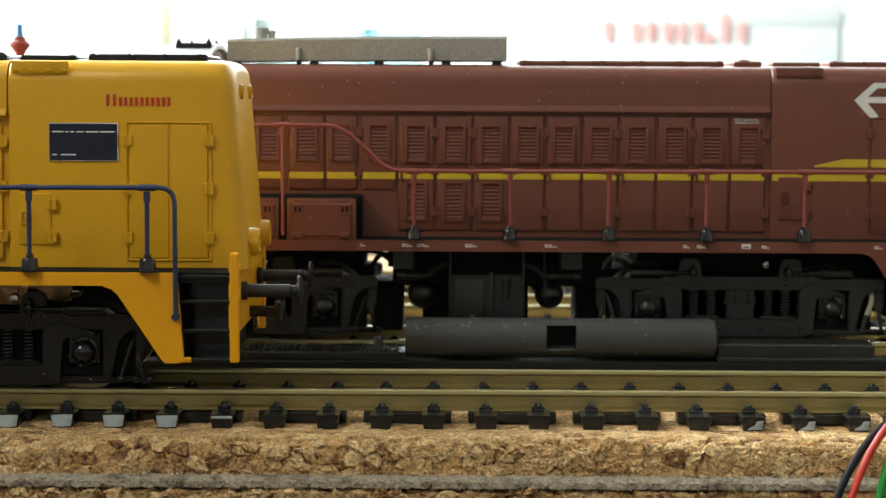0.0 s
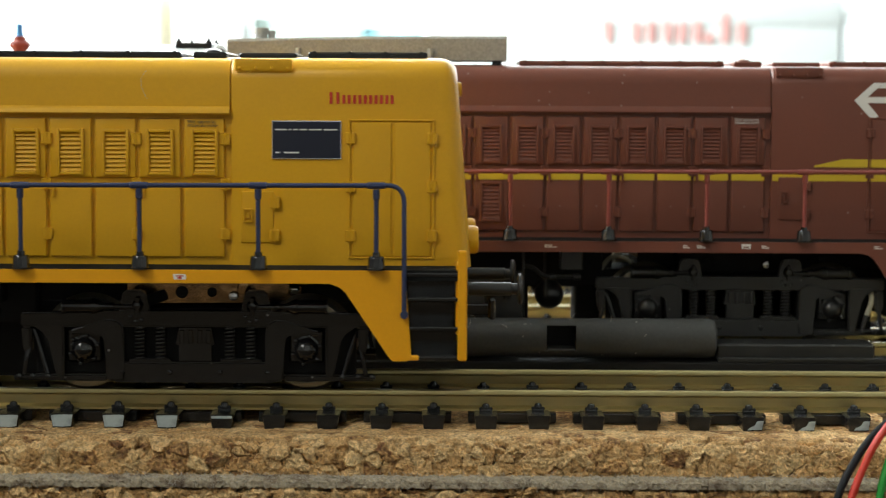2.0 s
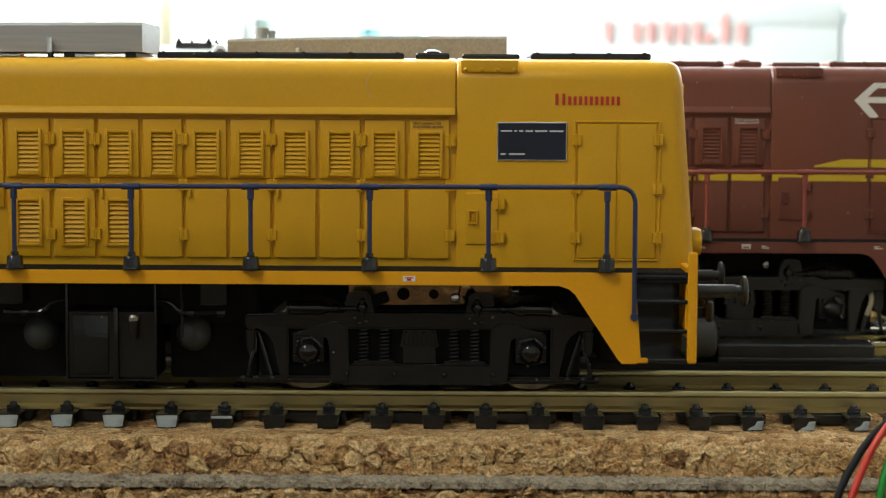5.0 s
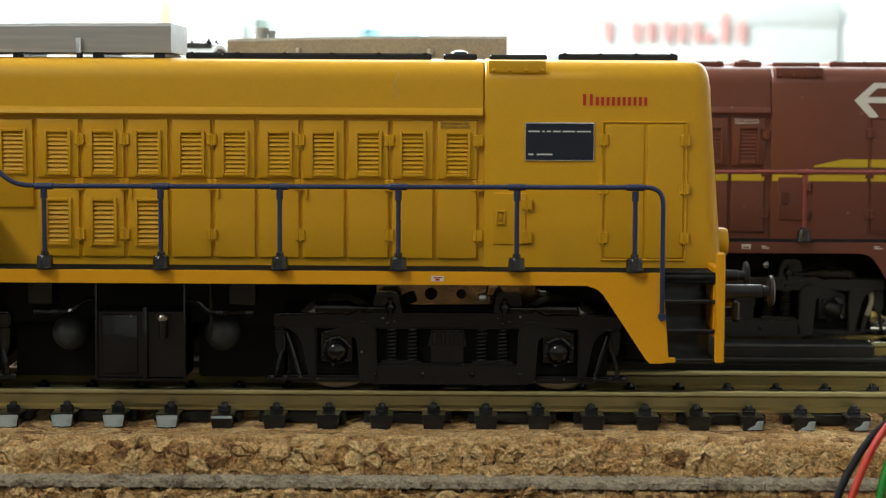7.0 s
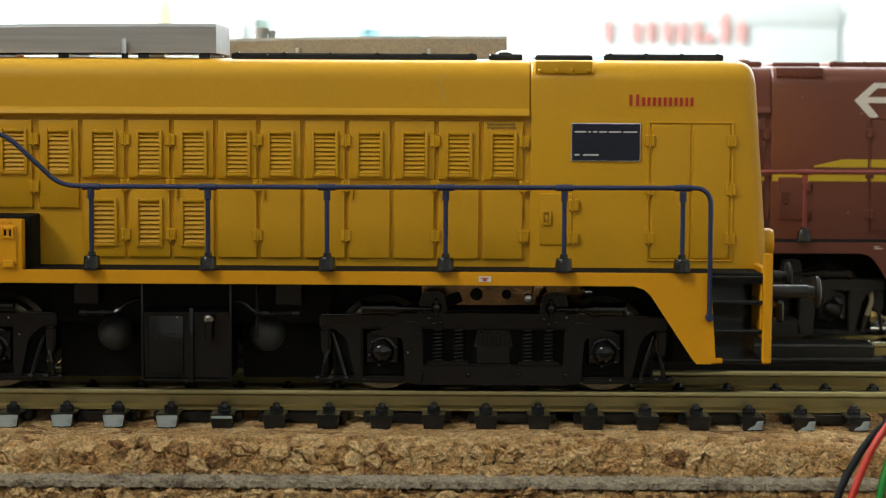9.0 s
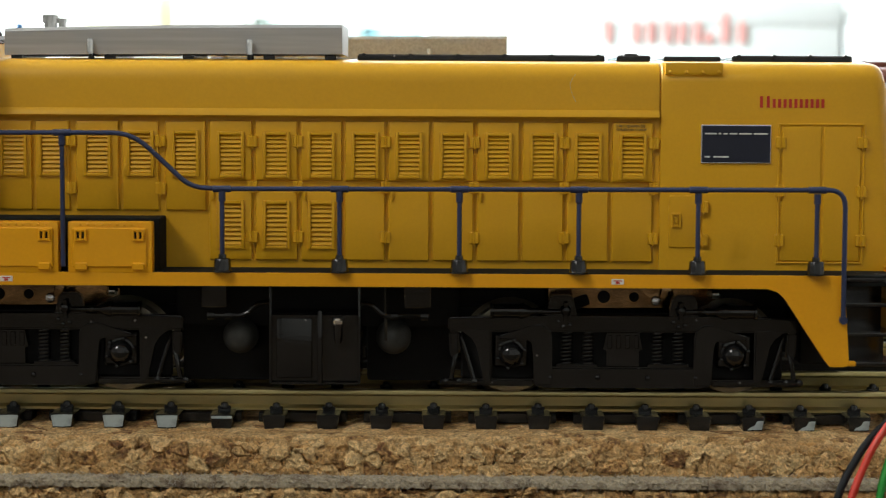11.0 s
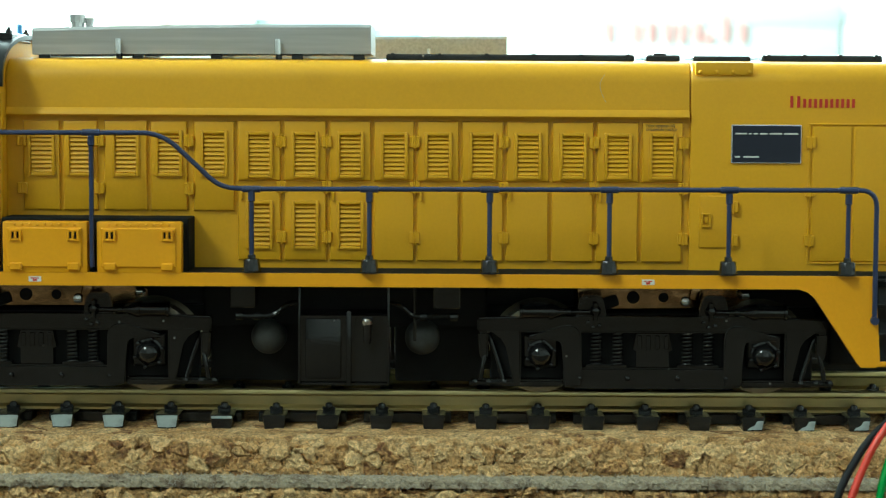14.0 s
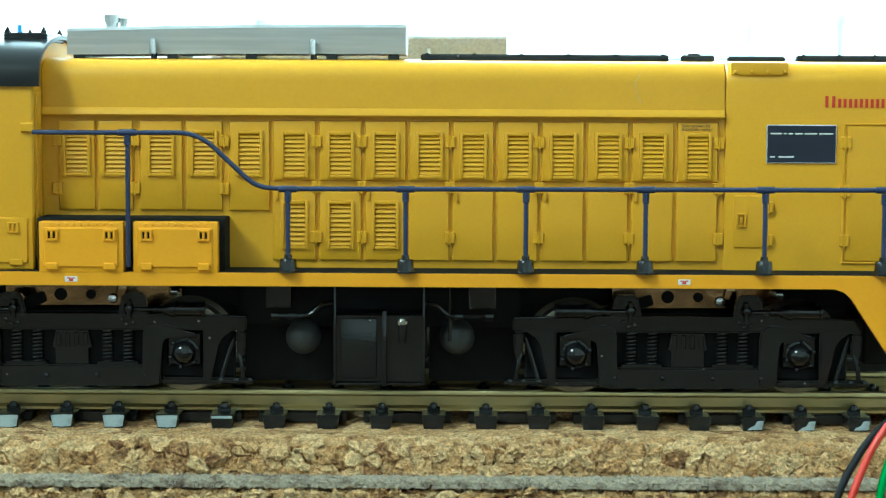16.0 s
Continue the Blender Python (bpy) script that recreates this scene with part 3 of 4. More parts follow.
    for side in (-1, 1):
        for i, (a, b2) in enumerate(zip(DOORS, DOORS[1:])):
            x0, x1 = a + 0.2, b2 - (0.62 if i in (1, 3) else 0.22)
            if i < 5:
                door(x0, x1, 22.6, 33.65, side, (3.4, 26.8, 32.5), [(x1 + 0.25, 31.2), (x1 + 0.25, 25.3)] if i in (1, 3) else [(x0 - 0.1, 31.2), (x0 - 0.1, 25.3)] if i == 0 else [])
            else:
                j = (i in (6, 8, 10, 12))
                door(x0, x1, 26.35, 33.75, side, (3.4, 26.7, 32.4), [(x1 + 0.1, 31.2)] if j or i == 14 else ([(x1 + 0.1, 31.2)] if i == 5 else []))
                door(x0, x1, 16.5, 25.4, side, (3.4, 17.9, 23.9) if i in (5, 6, 7) else None, [(x1 + 0.1, 19.4), (x1 + 0.1, 25.6)] if j or i == 14 or i == 5 else [])
            if i in (1, 3, 5, 7, 9, 11, 13):
                ya, yb = sorted((side * 10.8, side * 11.42))
                z = 27.7 if i < 5 else 24.6
                part("door_handle", box(x0 + 0.25, x0 + 0.62, ya, yb, z - 0.65, z + 0.65, bevel=0.12, seg=2), body, root)
        # flush front section: double door, small access door
        door(45.7, 50.6, 16.7, 33.4, side, None, [(45.5, 31.4), (45.5, 25.4), (45.5, 19.3)])
        door(50.85, 55.5, 16.7, 33.4, side, None, [(55.6, 31.4), (55.6, 25.4), (55.6, 19.3)])
        b = bmesh.new()
        ya, yb = sorted((side * 11.0, side * 11.38))
        for a in ((45.25, 45.5, 16.4, 33.75), (55.7, 55.95, 16.4, 33.75), (45.5, 55.7, 33.5, 33.75), (45.5, 55.7, 16.4, 16.62)):
            add_box(b, a[0], a[1], ya, yb, a[2], a[3], bevel=0.07)
        part("door_frame", b, body, root)
        d = door(31.9, 36.0, 18.3, 24.8, side, None, [(36.1, 23.4), (36.1, 19.3)])
        b = bmesh.new()
        for a in ((-0.6, -0.35, -0.9, 0.9), (0.35, 0.6, -0.9, 0.9), (-0.35, 0.35, 0.62, 0.9), (-0.35, 0.35, -0.9, -0.62), (-0.2, 0.2, -0.35, 0.35)):
            add_box(b, a[0], a[1], -0.3, 0.0, a[2], a[3], bevel=0.07)
        hang("latch", finish("latch", b, body), d, (-1.15, 0, 0.2))
        # flap at the roof edge with rivets
        b = bmesh.new()
        add_box(b, 31.2, 38.3, min(side * 11.0, side * 11.4), max(side * 11.0, side * 11.4), 39.6, 41.15, bevel=0.2, seg=2)
        for k in range(4):
            add_lathe(b, [(-side * 0.2, 0.24), (side * 0.06, 0.24), (side * 0.2, 0.12)], "y", (31.8 + k * 2.0, side * 11.42, 39.95), 8)
        part("roof_flap", b, body, root)

    # roof fittings
    for x0, x1, z1, k in ((-6.8, 24.1, 42.05, 6), (40.0, 55.0, 42.1, 4), (31.4, 38.6, 41.95, 0), (25.6, 29.8, 42.05, 0)):
        p = part("roof_panel", box(x0, x1, -7.2, 7.2, 41.2, z1, bevel=0.18), top, root)
        for q in range(k):
            b = bmesh.new()
            add_lathe(b, [(-7.35, 0.4), (-6.7, 0.4)], "y", (x0 + 0.8 + q * (x1 - x0 - 1.6) / (k - 1), 0, z1 - 0.28), 10)
            add_lathe(b, [(-7.6, 0.2), (-7.3, 0.2)], "y", (x0 + 0.8 + q * (x1 - x0 - 1.6) / (k - 1), 0, z1 - 0.35), 8)
            part("bolt", b, top, p)
    b = bmesh.new()
    add_lathe(b, [(42.0, 1.2), (42.35, 1.0), (42.6, 0.3)], "z", (27.6, -3, 0), 12)
    part("roof_vent", b, top, root)

    # exhaust silencer
    b = bmesh.new()
    for x0, x1 in ((-50.95, -8.7),):
        sec = [(-6.9, 41.75), (-7.0, 44.65), (-6.7, 45.05), (6.7, 45.05), (7.0, 44.65), (6.9, 41.75)]
        rings = []
        for k in range(9):
            x = x0 + (x1 - x0) * k / 8
            lift = 0.65 * k / 8 + 0.18 * math.sin(math.pi * k / 8)
            rings.append([(x, y, z + (lift if z > 44 else lift * 0.4)) for y, z in sec])
        add_loft(b, rings)
    box_ob = part("silencer", b, c["exhaust"], root, c["exhaust_label"])
    for x in (-40.2, -20.3):
        b = bmesh.new()
        add_tube(b, [(x, -7.4, 41.9), (x, -7.4, 43.4), (x, -7.3, 43.6)], 0.42, 10)
        peg = part("bracket", b, c["peg"], box_ob)
        b = bmesh.new()
        add_tube(b, [(x + 0.15, -7.3, 40.9), (x + 0.15, -7.3, 42.0)], 0.4, 8)
        part("bracket_foot", b, BLACK, box_ob)
    for x in (-49.5, -37.8, -28.0, -17.9, -10.2):
        part("mount", box(x - 0.7, x + 0.7, -6.8, 6.8, 41.2, 41.95, bevel=0.1), BLACK, box_ob)
    for x, r, h in ((-46.3, 1.2, 46.9), (-44.7, 0.62, 46.5)):
        b = bmesh.new()
        add_lathe(b, [(45.3, r * 0.8), (45.9, r * 0.8), (45.9, r), (h, r), (h, r * 0.7), (h - 0.4, r * 0.65)], "z", (x, -2.0, 0), 14)
        part("exhaust_pipe", b, c["peg"], box_ob)

    # cab and short hood
    b = bmesh.new()
    add_box(b, -72.5, -53.4, -15.5, 15.5, 15.4, 38.6, bevel=0.6, seg=3)
    gable = [(15.3 * math.cos(a), 37.9 + 5.75 * math.sin(a) ** 0.75) for a in [math.pi * k / 20 for k in range(21)]]
    add_loft(b, [[(x, y, z) for y, z in gable] for x in (-72.4, -53.45)])
    for y in (-13.4, 13.4):
        add_box(b, -53.5, -53.1, y - 1.15, y + 1.15, 17.0, 37.0, bevel=0.16, seg=2)
    cab = part("cab", b, body, root)
    b = bmesh.new()
    sec = [(15.9 * math.cos(a), 38.2 + 6.1 * math.sin(a) ** 0.75) for a in [math.pi * k / 20 for k in range(21)]]
    sec = sec + [(-15.9, 37.7), (-15.45, 37.7), (-15.4, 38.2)] + [(15.35 * math.cos(a), 38.1 + 5.65 * math.sin(a) ** 0.75) for a in [math.pi * k / 20 for k in range(19, 0, -1)]] + [(15.4, 38.2), (15.45, 37.7), (15.9, 37.7)]
    add_loft(b, [[(x, y, z) for y, z in sec] for x in (-73.5, -73.0, -53.0, -52.6)])
    part("cab_roof", b, c["roof"], cab)
    b = box(-58.6, -53.1, -8.5, 2, 43.3, 44.4, bevel=0.15)
    for x, y in ((-58.1, -8), (-53.6, -8), (-57.4, 1.4), (-53.6, 1.4)):
        add_lathe(b, [(44.3, 0.4), (44.7, 0.4), (44.75, 0.28), (45.2, 0.05)], "z", (x, y, 0), 8)
    part("roof_hatch", b, BLACK, cab)
    for side in (-1, 1):
        y = side * 15.6
        d = part("cab_locker", box(-71.5, -54.2, y - 0.15, y + 0.15, 16.4, 21.9, bevel=0.1), body, cab)
        for x, z in ((-55.9, 20.7), (-69.5, 20.7)):
            b = bmesh.new()
            ya, yb = sorted((y + side * 0.1, y + side * 0.42))
            for a in ((x - 0.7, x - 0.42, z - 0.65, z + 0.65), (x + 0.42, x + 0.7, z - 0.65, z + 0.65), (x - 0.42, x + 0.42, z + 0.4, z + 0.65), (x - 0.42, x + 0.42, z - 0.65, z - 0.4), (x - 0.14, x + 0.14, z - 0.4, z + 0.4)):
                add_box(b, a[0], a[1], ya, yb, a[2], a[3], bevel=0.06)
            part("catch", b, body, d)
        for x, z in ((-55.6, 16.5), (-69.8, 16.5)):
            part("hinge", box(x - 0.8, x + 0.8, y + side * 0.1 - 0.2, y + side * 0.1 + 0.2, z - 0.4, z + 0.4, bevel=0.12), body, d)
        part("grab_bracket", box(-54.9, -53.3, y - 0.4, y + 0.4, 32.2, 33.4, bevel=0.15), body, cab)
    b = bmesh.new()
    add_loft(b, [hood_ring(-72.4, 10.5, 33), hood_ring(-80, 10.5, 33), hood_ring(-81.3, 10.0, 32.6), hood_ring(-82, 9, 31.8)])
    part("short_hood", b, body, root)

    # running board, sill and end steps
    part("running_board", box(-83, 59.0, -17.2, 17.2, 14.2, 15.55, bevel=0.1), DECK, root)
    outline = [(-81.2, 4.5), (-74.0, 4.4), (-68.5, 12.6), (-67.5, 13.5), (-66.0, 13.9), (43.2, 13.9), (44.4, 13.5), (45.2, 12.8), (50.4, 5.0), (50.9, 4.45), (52.6, 4.45), (53.2, 4.8), (52.4, 15.5), (-75.8, 15.5)]
    outline[0:2] = [(-76.6, 4.8), (-76.0, 4.45), (-74.2, 4.45)]
    for side in (-1, 1):
        b = bmesh.new()
        add_prism(b, outline, side * 16.7, side * 17.6)
        part("sill", b, sill, root, c["sill_label"])
    for end, x0, x1 in ((1, 52.4, 59.0), (-1, -82.4, -75.8)):
        for side in (-1, 1):
            b = bmesh.new()
            ya, yb = (-17.3, -10) if side < 0 else (10, 17.3)
            add_box(b, x0, x1, min(side * 9.6, side * 10.4), max(side * 9.6, side * 10.4), 4.6, 15.2)
            ladder = part("step_well", b, BLACK, root, "black step well")
            for z in (15.2, 12.2, 8.6, 5.0):
                part("tread", box(x0, x1, ya, yb, z - 0.5, z, bevel=0.1), BLACK, ladder)
            if end > 0:
                part("toe_plate", box(52.5, 54.1, *sorted((side * 16.8, side * 17.5)), 4.5, 5.15, bevel=0.15), sill, root)
            xe = x1 if end > 0 else x0
            part("step_post", box(xe - 0.2, xe + 0.95, min(side * 16.9, side * 17.7), max(side * 16.9, side * 17.7), 4.5, 18.0, bevel=0.2), sill, root)
        xe = x1 if end > 0 else x0
        part("buffer_beam", box(xe - 0.4, xe + 0.5, -16.9, 16.9, 7.6, 16.2, bevel=0.15), sill, root)
        for y in (-10, 10):
            b = bmesh.new()
            prof = [(0.4, 1.15), (1.2, 1.15), (1.25, 0.85), (6.6, 0.85), (6.7, 0.7), (7.4, 0.7), (7.5, 1.95), (7.85, 2.0), (8.1, 1.6), (8.15, 0.5)]
            add_lathe(b, [(xe + end * d, r) for d, r in prof], "x", (0, y, 12.6), 20)
            part("buffer", b, WEATHERED, root)
        b = box(min(xe, xe + end * 4.5), max(xe, xe + end * 4.5), -0.8, 0.8, 8.2, 9.6, bevel=0.15)
        add_box(b, xe + end * 4.5 - 0.5, xe + end * 4.5 + 0.5, -3.0, 3.0, 7.8, 10.6, bevel=0.3)
        part("coupler", b, BLACK, root)
        if end > 0:
            for y in (-7.5, 7.5):
                b = bmesh.new()
                add_lathe(b, [(58.2, 1.8), (61.1, 1.8), (61.5, 1.6), (61.55, 1.2), (61.3, 1.1), (61.2, 0.1)], "x", (0, y, 18.6), 18)
                part("headlight", b, body, root)
            for y in (-5.2, 5.2):
                b = bmesh.new()
                add_lathe(b, [(55.5, 1.0), (59.1, 1.0), (59.35, 0.85), (59.2, 0.6), (59.0, 0.1)], "x", (0, y, 37.5), 14)
                part("marker_lamp", b, body, root)

    # handrails
    for side in (-1, 1):
        y = side * 17.9
        path = [(-53.2, y + (-side) * 1.2, 32.25), (-50, y, 32.25), (-33.2, y, 32.3), (-26.3, y, 25.85), (-23, y, 25.65), (48, y, 25.85), (52.25, y, 25.9), (52.3, y, 10.3)]
        b = bmesh.new()
        add_tube(b, rounded(path, 2.6, 6), 0.30, 10)
        add_lathe(b, [(-0.45, 0.5), (0.45, 0.5)], "y", (52.3, y, 10.2), 10)
        hr = part("handrail", b, rail, root, c["rail_label"])
        foot = bmesh.new()
        add_lathe(foot, [(-1.75, 1.15), (-1.55, 1.15), (-1.48, 1.06), (-0.22, 0.97), (-0.08, 0.86), (-0.04, 0.5), (0.4, 0.45), (0.45, 0.3)], "z", (0, 0, 0), 10)
        fm = finish("rail_foot", foot, BLACK)
        for x in POSTS:
            b = bmesh.new()
            add_tube(b, [(x, y, 16.6), (x, y, 25.3)], 0.29, 8)
            add_lathe(b, [(-1.1, 0.3), (-1.05, 0.42), (1.05, 0.42), (1.1, 0.3)], "x", (x, y, 25.7 + 0.003 * x), 10)
            add_lathe(b, [(24.1, 0.3), (24.2, 0.42), (25.4, 0.42)], "z", (x, y, 0), 10)
            p = part("rail_post", b, rail, hr)
            hang("rail_foot", fm, hr, (x, side * 17.75, 17.35))
        b = bmesh.new()
        add_tube(b, [(-41.65, y, 16.2), (-41.65, y, 32.2)], 0.29, 8)
        add_lathe(b, [(-1.1, 0.3), (-1.05, 0.42), (1.05, 0.42), (1.1, 0.3)], "x", (-41.65, y, 32.28), 10)
        add_lathe(b, [(30.7, 0.3), (30.8, 0.42), (32.0, 0.42)], "z", (-41.65, y, 0), 10)
        part("rail_post", b, rail, hr)

        # battery boxes on the running board
        part("box_shroud", box(-53.0, -30.3, min(side * 10.6, side * 16.0), max(side * 10.6, side * 16.0), 15.4, 21.95, bevel=0.15), DECK, root)
        for x0, x1 in ((-52.45, -42.25), (-41.15, -30.95)):
            ya, yb = sorted((side * 15.9, side * 17.7))
            bx = part("battery_box", box(x0, x1, ya, yb, 15.4, 21.6, bevel=0.25, seg=2), sill, root)
            ya, yb = sorted((side * 17.6, side * 17.95))
            for k in range(9):
                rv = bmesh.new()
                add_lathe(rv, [(side * 17.6, 0.2), (side * 17.78, 0.18), (side * 17.84, 0.06)], "y", (x0 + 1.5 + k * 0.9, 0, 21.25), 8)
                part("rivet", rv, sill, bx)
            lid = part("lid", box(x0 + 0.55, x1 - 0.6, ya, yb, 16.1, 20.9, bevel=0.15), sill, bx)
            for x in (x0 + 1.65, x1 - 1.65):
                b = bmesh.new()
                ya, yb = sorted((side * 17.85, side * 18.25))
                for a in ((x - 0.75, x - 0.45, 19.3, 20.7), (x + 0.45, x + 0.75, 19.3, 20.7), (x - 0.45, x + 0.45, 20.4, 20.7), (x - 0.45, x + 0.45, 19.3, 19.6), (x - 0.15, x + 0.15, 19.6, 20.4)):
                    add_box(b, a[0], a[1], ya, yb, a[2], a[3], bevel=0.06)
                part("catch", b, sill, bx)
                # flat black plate stands for the shade inside the catch
                part("catch_shade_plate", box(x - 0.5, x + 0.5, *sorted((side * 17.9, side * 17.99)), 19.5, 20.5), SOOT, bx)
                ya, yb = sorted((side * 17.7, side * 18.2))
                part("hinge", box(x - 0.75, x + 0.75, ya, yb, 15.75, 16.7, bevel=0.15), sill, bx)

    # chassis between the bogies
    for x0, x1 in ((-79, 58),) if c["bright"] else ((-79, -30.2), (-26.6, 7.6), (11.5, 58)):
        part("chassis", box(x0, x1, -6.4, 6.4, 10.6, 14.3), SOOT, root)
    # dark blocks added to close the view through beside the step wells
    for x0, x1 in ((48.6, 58.0), (-81.5, -72.5)):
        part("end_filler", box(x0, x1, -9.6, 9.6, 3.6, 14.2, bevel=0.3), SOOT, root)
    # black blocks added to stand for the shade under the frame
    if c["bright"]:
        for x0, x1 in ((-29.0, -17.6), (-5.6, 5.5)):
            part("gap_block", box(x0, x1, -6.0, 6.0, 0.7, 8.2, bevel=0.5, seg=2), SOOT, root)
    else:
        for x0, x1 in ((-29.0, -24.3), (-21.3, -17.1), (-6.2, -5.1), (2.2, 6.0)):
            part("gap_block", box(x0, x1, -6.0, 6.0, 0.7, 8.2, bevel=0.5, seg=2), SOOT, root)
        for k, (x, z) in enumerate(((-29.4, 12.4), (8.0, 11.6), (9.4, 12.4), (-27.2, 11.6))):
            b = bmesh.new()
            add_tube(b, rounded([(x - 2.6, -8 + k, z - 1.8), (x - 0.6, -7.6 + k, z + 0.9), (x + 1.6, -8.2 + k, z + 0.6), (x + 3.4, -7 + k, z - 0.9)], 1.2, 4), 0.36, 8)
            part("lead_wire", b, SOOT if k in (0, 3) else LEAD, root, "" if k in (0, 3) else "pale insulated lead wire")
        b = bmesh.new()
        add_tube(b, rounded([(45.6, -11.9, 8.4), (46.2, -12.3, 6.6), (45.4, -12.2, 4.2)], 1.4, 4), 0.4, 8)
        part("lead_wire", b, LEAD, root, "pale insulated lead wire")
    part("underframe", box(-29.5 if c["bright"] else -25.8, 6.0, -8.6, 8.6, 7.9, 14.2, bevel=0.3), SOOT, root)
    for side in (-1, 1):
        q = lambda a, b2: (min(side * a, side * b2), max(side * a, side * b2))
        tank = part("fuel_tank", box(-17.2, -6.1, *q(6.5, 13.6), 1.6, 10.2, bevel=0.25), c["gear"], root)
        part("tank_panel", box(-16.4, -12.0, *q(13.4, 13.9), 2.2, 9.6, bevel=0.3, seg=2), c["gear"], tank)
        part("tank_rib", box(-11.35, -10.75, *q(13.4, 14.3), 1.3, 10.6, bevel=0.2, seg=2), c["gear"], tank)
        for x in (-17.12, -6.22):
            part("tank_strap", box(x - 0.18, x + 0.18, *q(13.4, 14.0), 1.5, 13.9, bevel=0.15, seg=2), c["gear"], tank)
        part("tank_foot", box(-17.0, -6.3, *q(13.2, 13.9), 1.35, 1.75, bevel=0.1), c["gear"], tank)
        b = bmesh.new()
        add_lathe(b, [(6.6, 0.4), (7.2, 0.5), (9.0, 0.55), (9.1, 0.3)], "z", (-8.8, side * 14.3, 0), 12)
        neck = part("filler_neck", b, c["gear"], tank)
        b = bmesh.new()
        add_lathe(b, [(9.0, 0.7), (9.45, 0.75), (9.7, 0.6), (9.75, 0.2)], "z", (-8.8, side * 14.3, 0), 12)
        part("filler_cap", b, CHROME if c["bright"] else c["gear"], neck)
        for x in (-21.3, -2.1):
            b = bmesh.new()
            add_lathe(b, [(side * 11.6, 0.1), (side * 11.4, 0.9), (side * 11.0, 1.5), (side * 10.3, 2.0), (side * 9.5, 2.2), (side * 8.0, 2.2), (side * 7.0, 1.8), (side * 6.5, 0.5)], "y", (x, 0, 6.8), 24)
            # paler plastic on the yellow engine puts the reservoir's sheen into its colour
            part("air_reservoir", b, DUSTY if c["bright"] else WEATHERED, root)
            part("hanger_box", box(*((-25.6, -22.5) if x < -10 else (-0.7, 2.6)), *q(10, 14.2), 10.9, 14.0, bevel=0.15), c["gear"], root)
        b = bmesh.new()
        yy = side * 13.2
        add_tube(b, rounded([(-24.6, yy, 9.75), (-20.4, yy, 9.8), (-18.6, yy, 11.4), (-17.2, yy, 11.5)], 0.8, 3), 0.34, 8)
        add_tube(b, rounded([(-6.1, yy, 11.4), (-4.8, yy, 11.3), (-3.2, yy, 9.8), (2.4, yy, 9.9)], 0.8, 3), 0.34, 8)
        for x in (-24.5, -22.3, -1.9, 1.8):
            add_lathe(b, [(-0.5, 0.3), (-0.45, 0.52), (0.45, 0.52), (0.5, 0.3)], "x", (x, yy, 9.8), 10)
        add_tube(b, [(-3.0, yy, 13.8), (-3.0, yy, 6.8)], 0.22, 6)
        part("air_pipe", b, c["gear"], root)

    # bogies
    wheels = []
    for cx in (26.3, -49.6):
        bogie = bogie_frame(root, cx, c)
        for dx in (-13.8, 13.8):
            w = wheelset(root, cx + dx, c)
            wheels.append((w, cx + dx))
    return root, wheels


def wheelset(root, x, c):
    b, t = bmesh.new(), bmesh.new()
    for s in (-1, 1):
        add_lathe(b, [(s * d, r) for d, r in [(6.9, 1.0), (6.9, 4.9), (9.6, 4.9), (9.4, 1.4), (10.3, 1.2), (10.3, 0.4)]], "y", (0, 0, 0), 36)
        add_lathe(t, [(s * d, r) for d, r in [(7.0, 4.85), (7.0, 6.1), (7.5, 6.2), (7.8, 5.6), (10.0, 5.45), (10.05, 4.85), (7.0, 4.85)]], "y", (0, 0, 0), 40, False)
        for k in range(6):
            a = 2 * math.pi * k / 6
            add_lathe(b, [(s * 9.3, 0.5), (s * 9.75, 0.4)], "y", (3.0 * math.cos(a), 0, 3.0 * math.sin(a)), 8)
    add_lathe(b, [(-7, 1.1), (7, 1.1)], "y", (0, 0, 0), 12)
    w = part("wheelset", b, SOOT, root, "black wheelset with bright steel tyres", (x, 0, 5.5))
    part("tyre", t, RIM, w, "bright steel tyre")
    return w


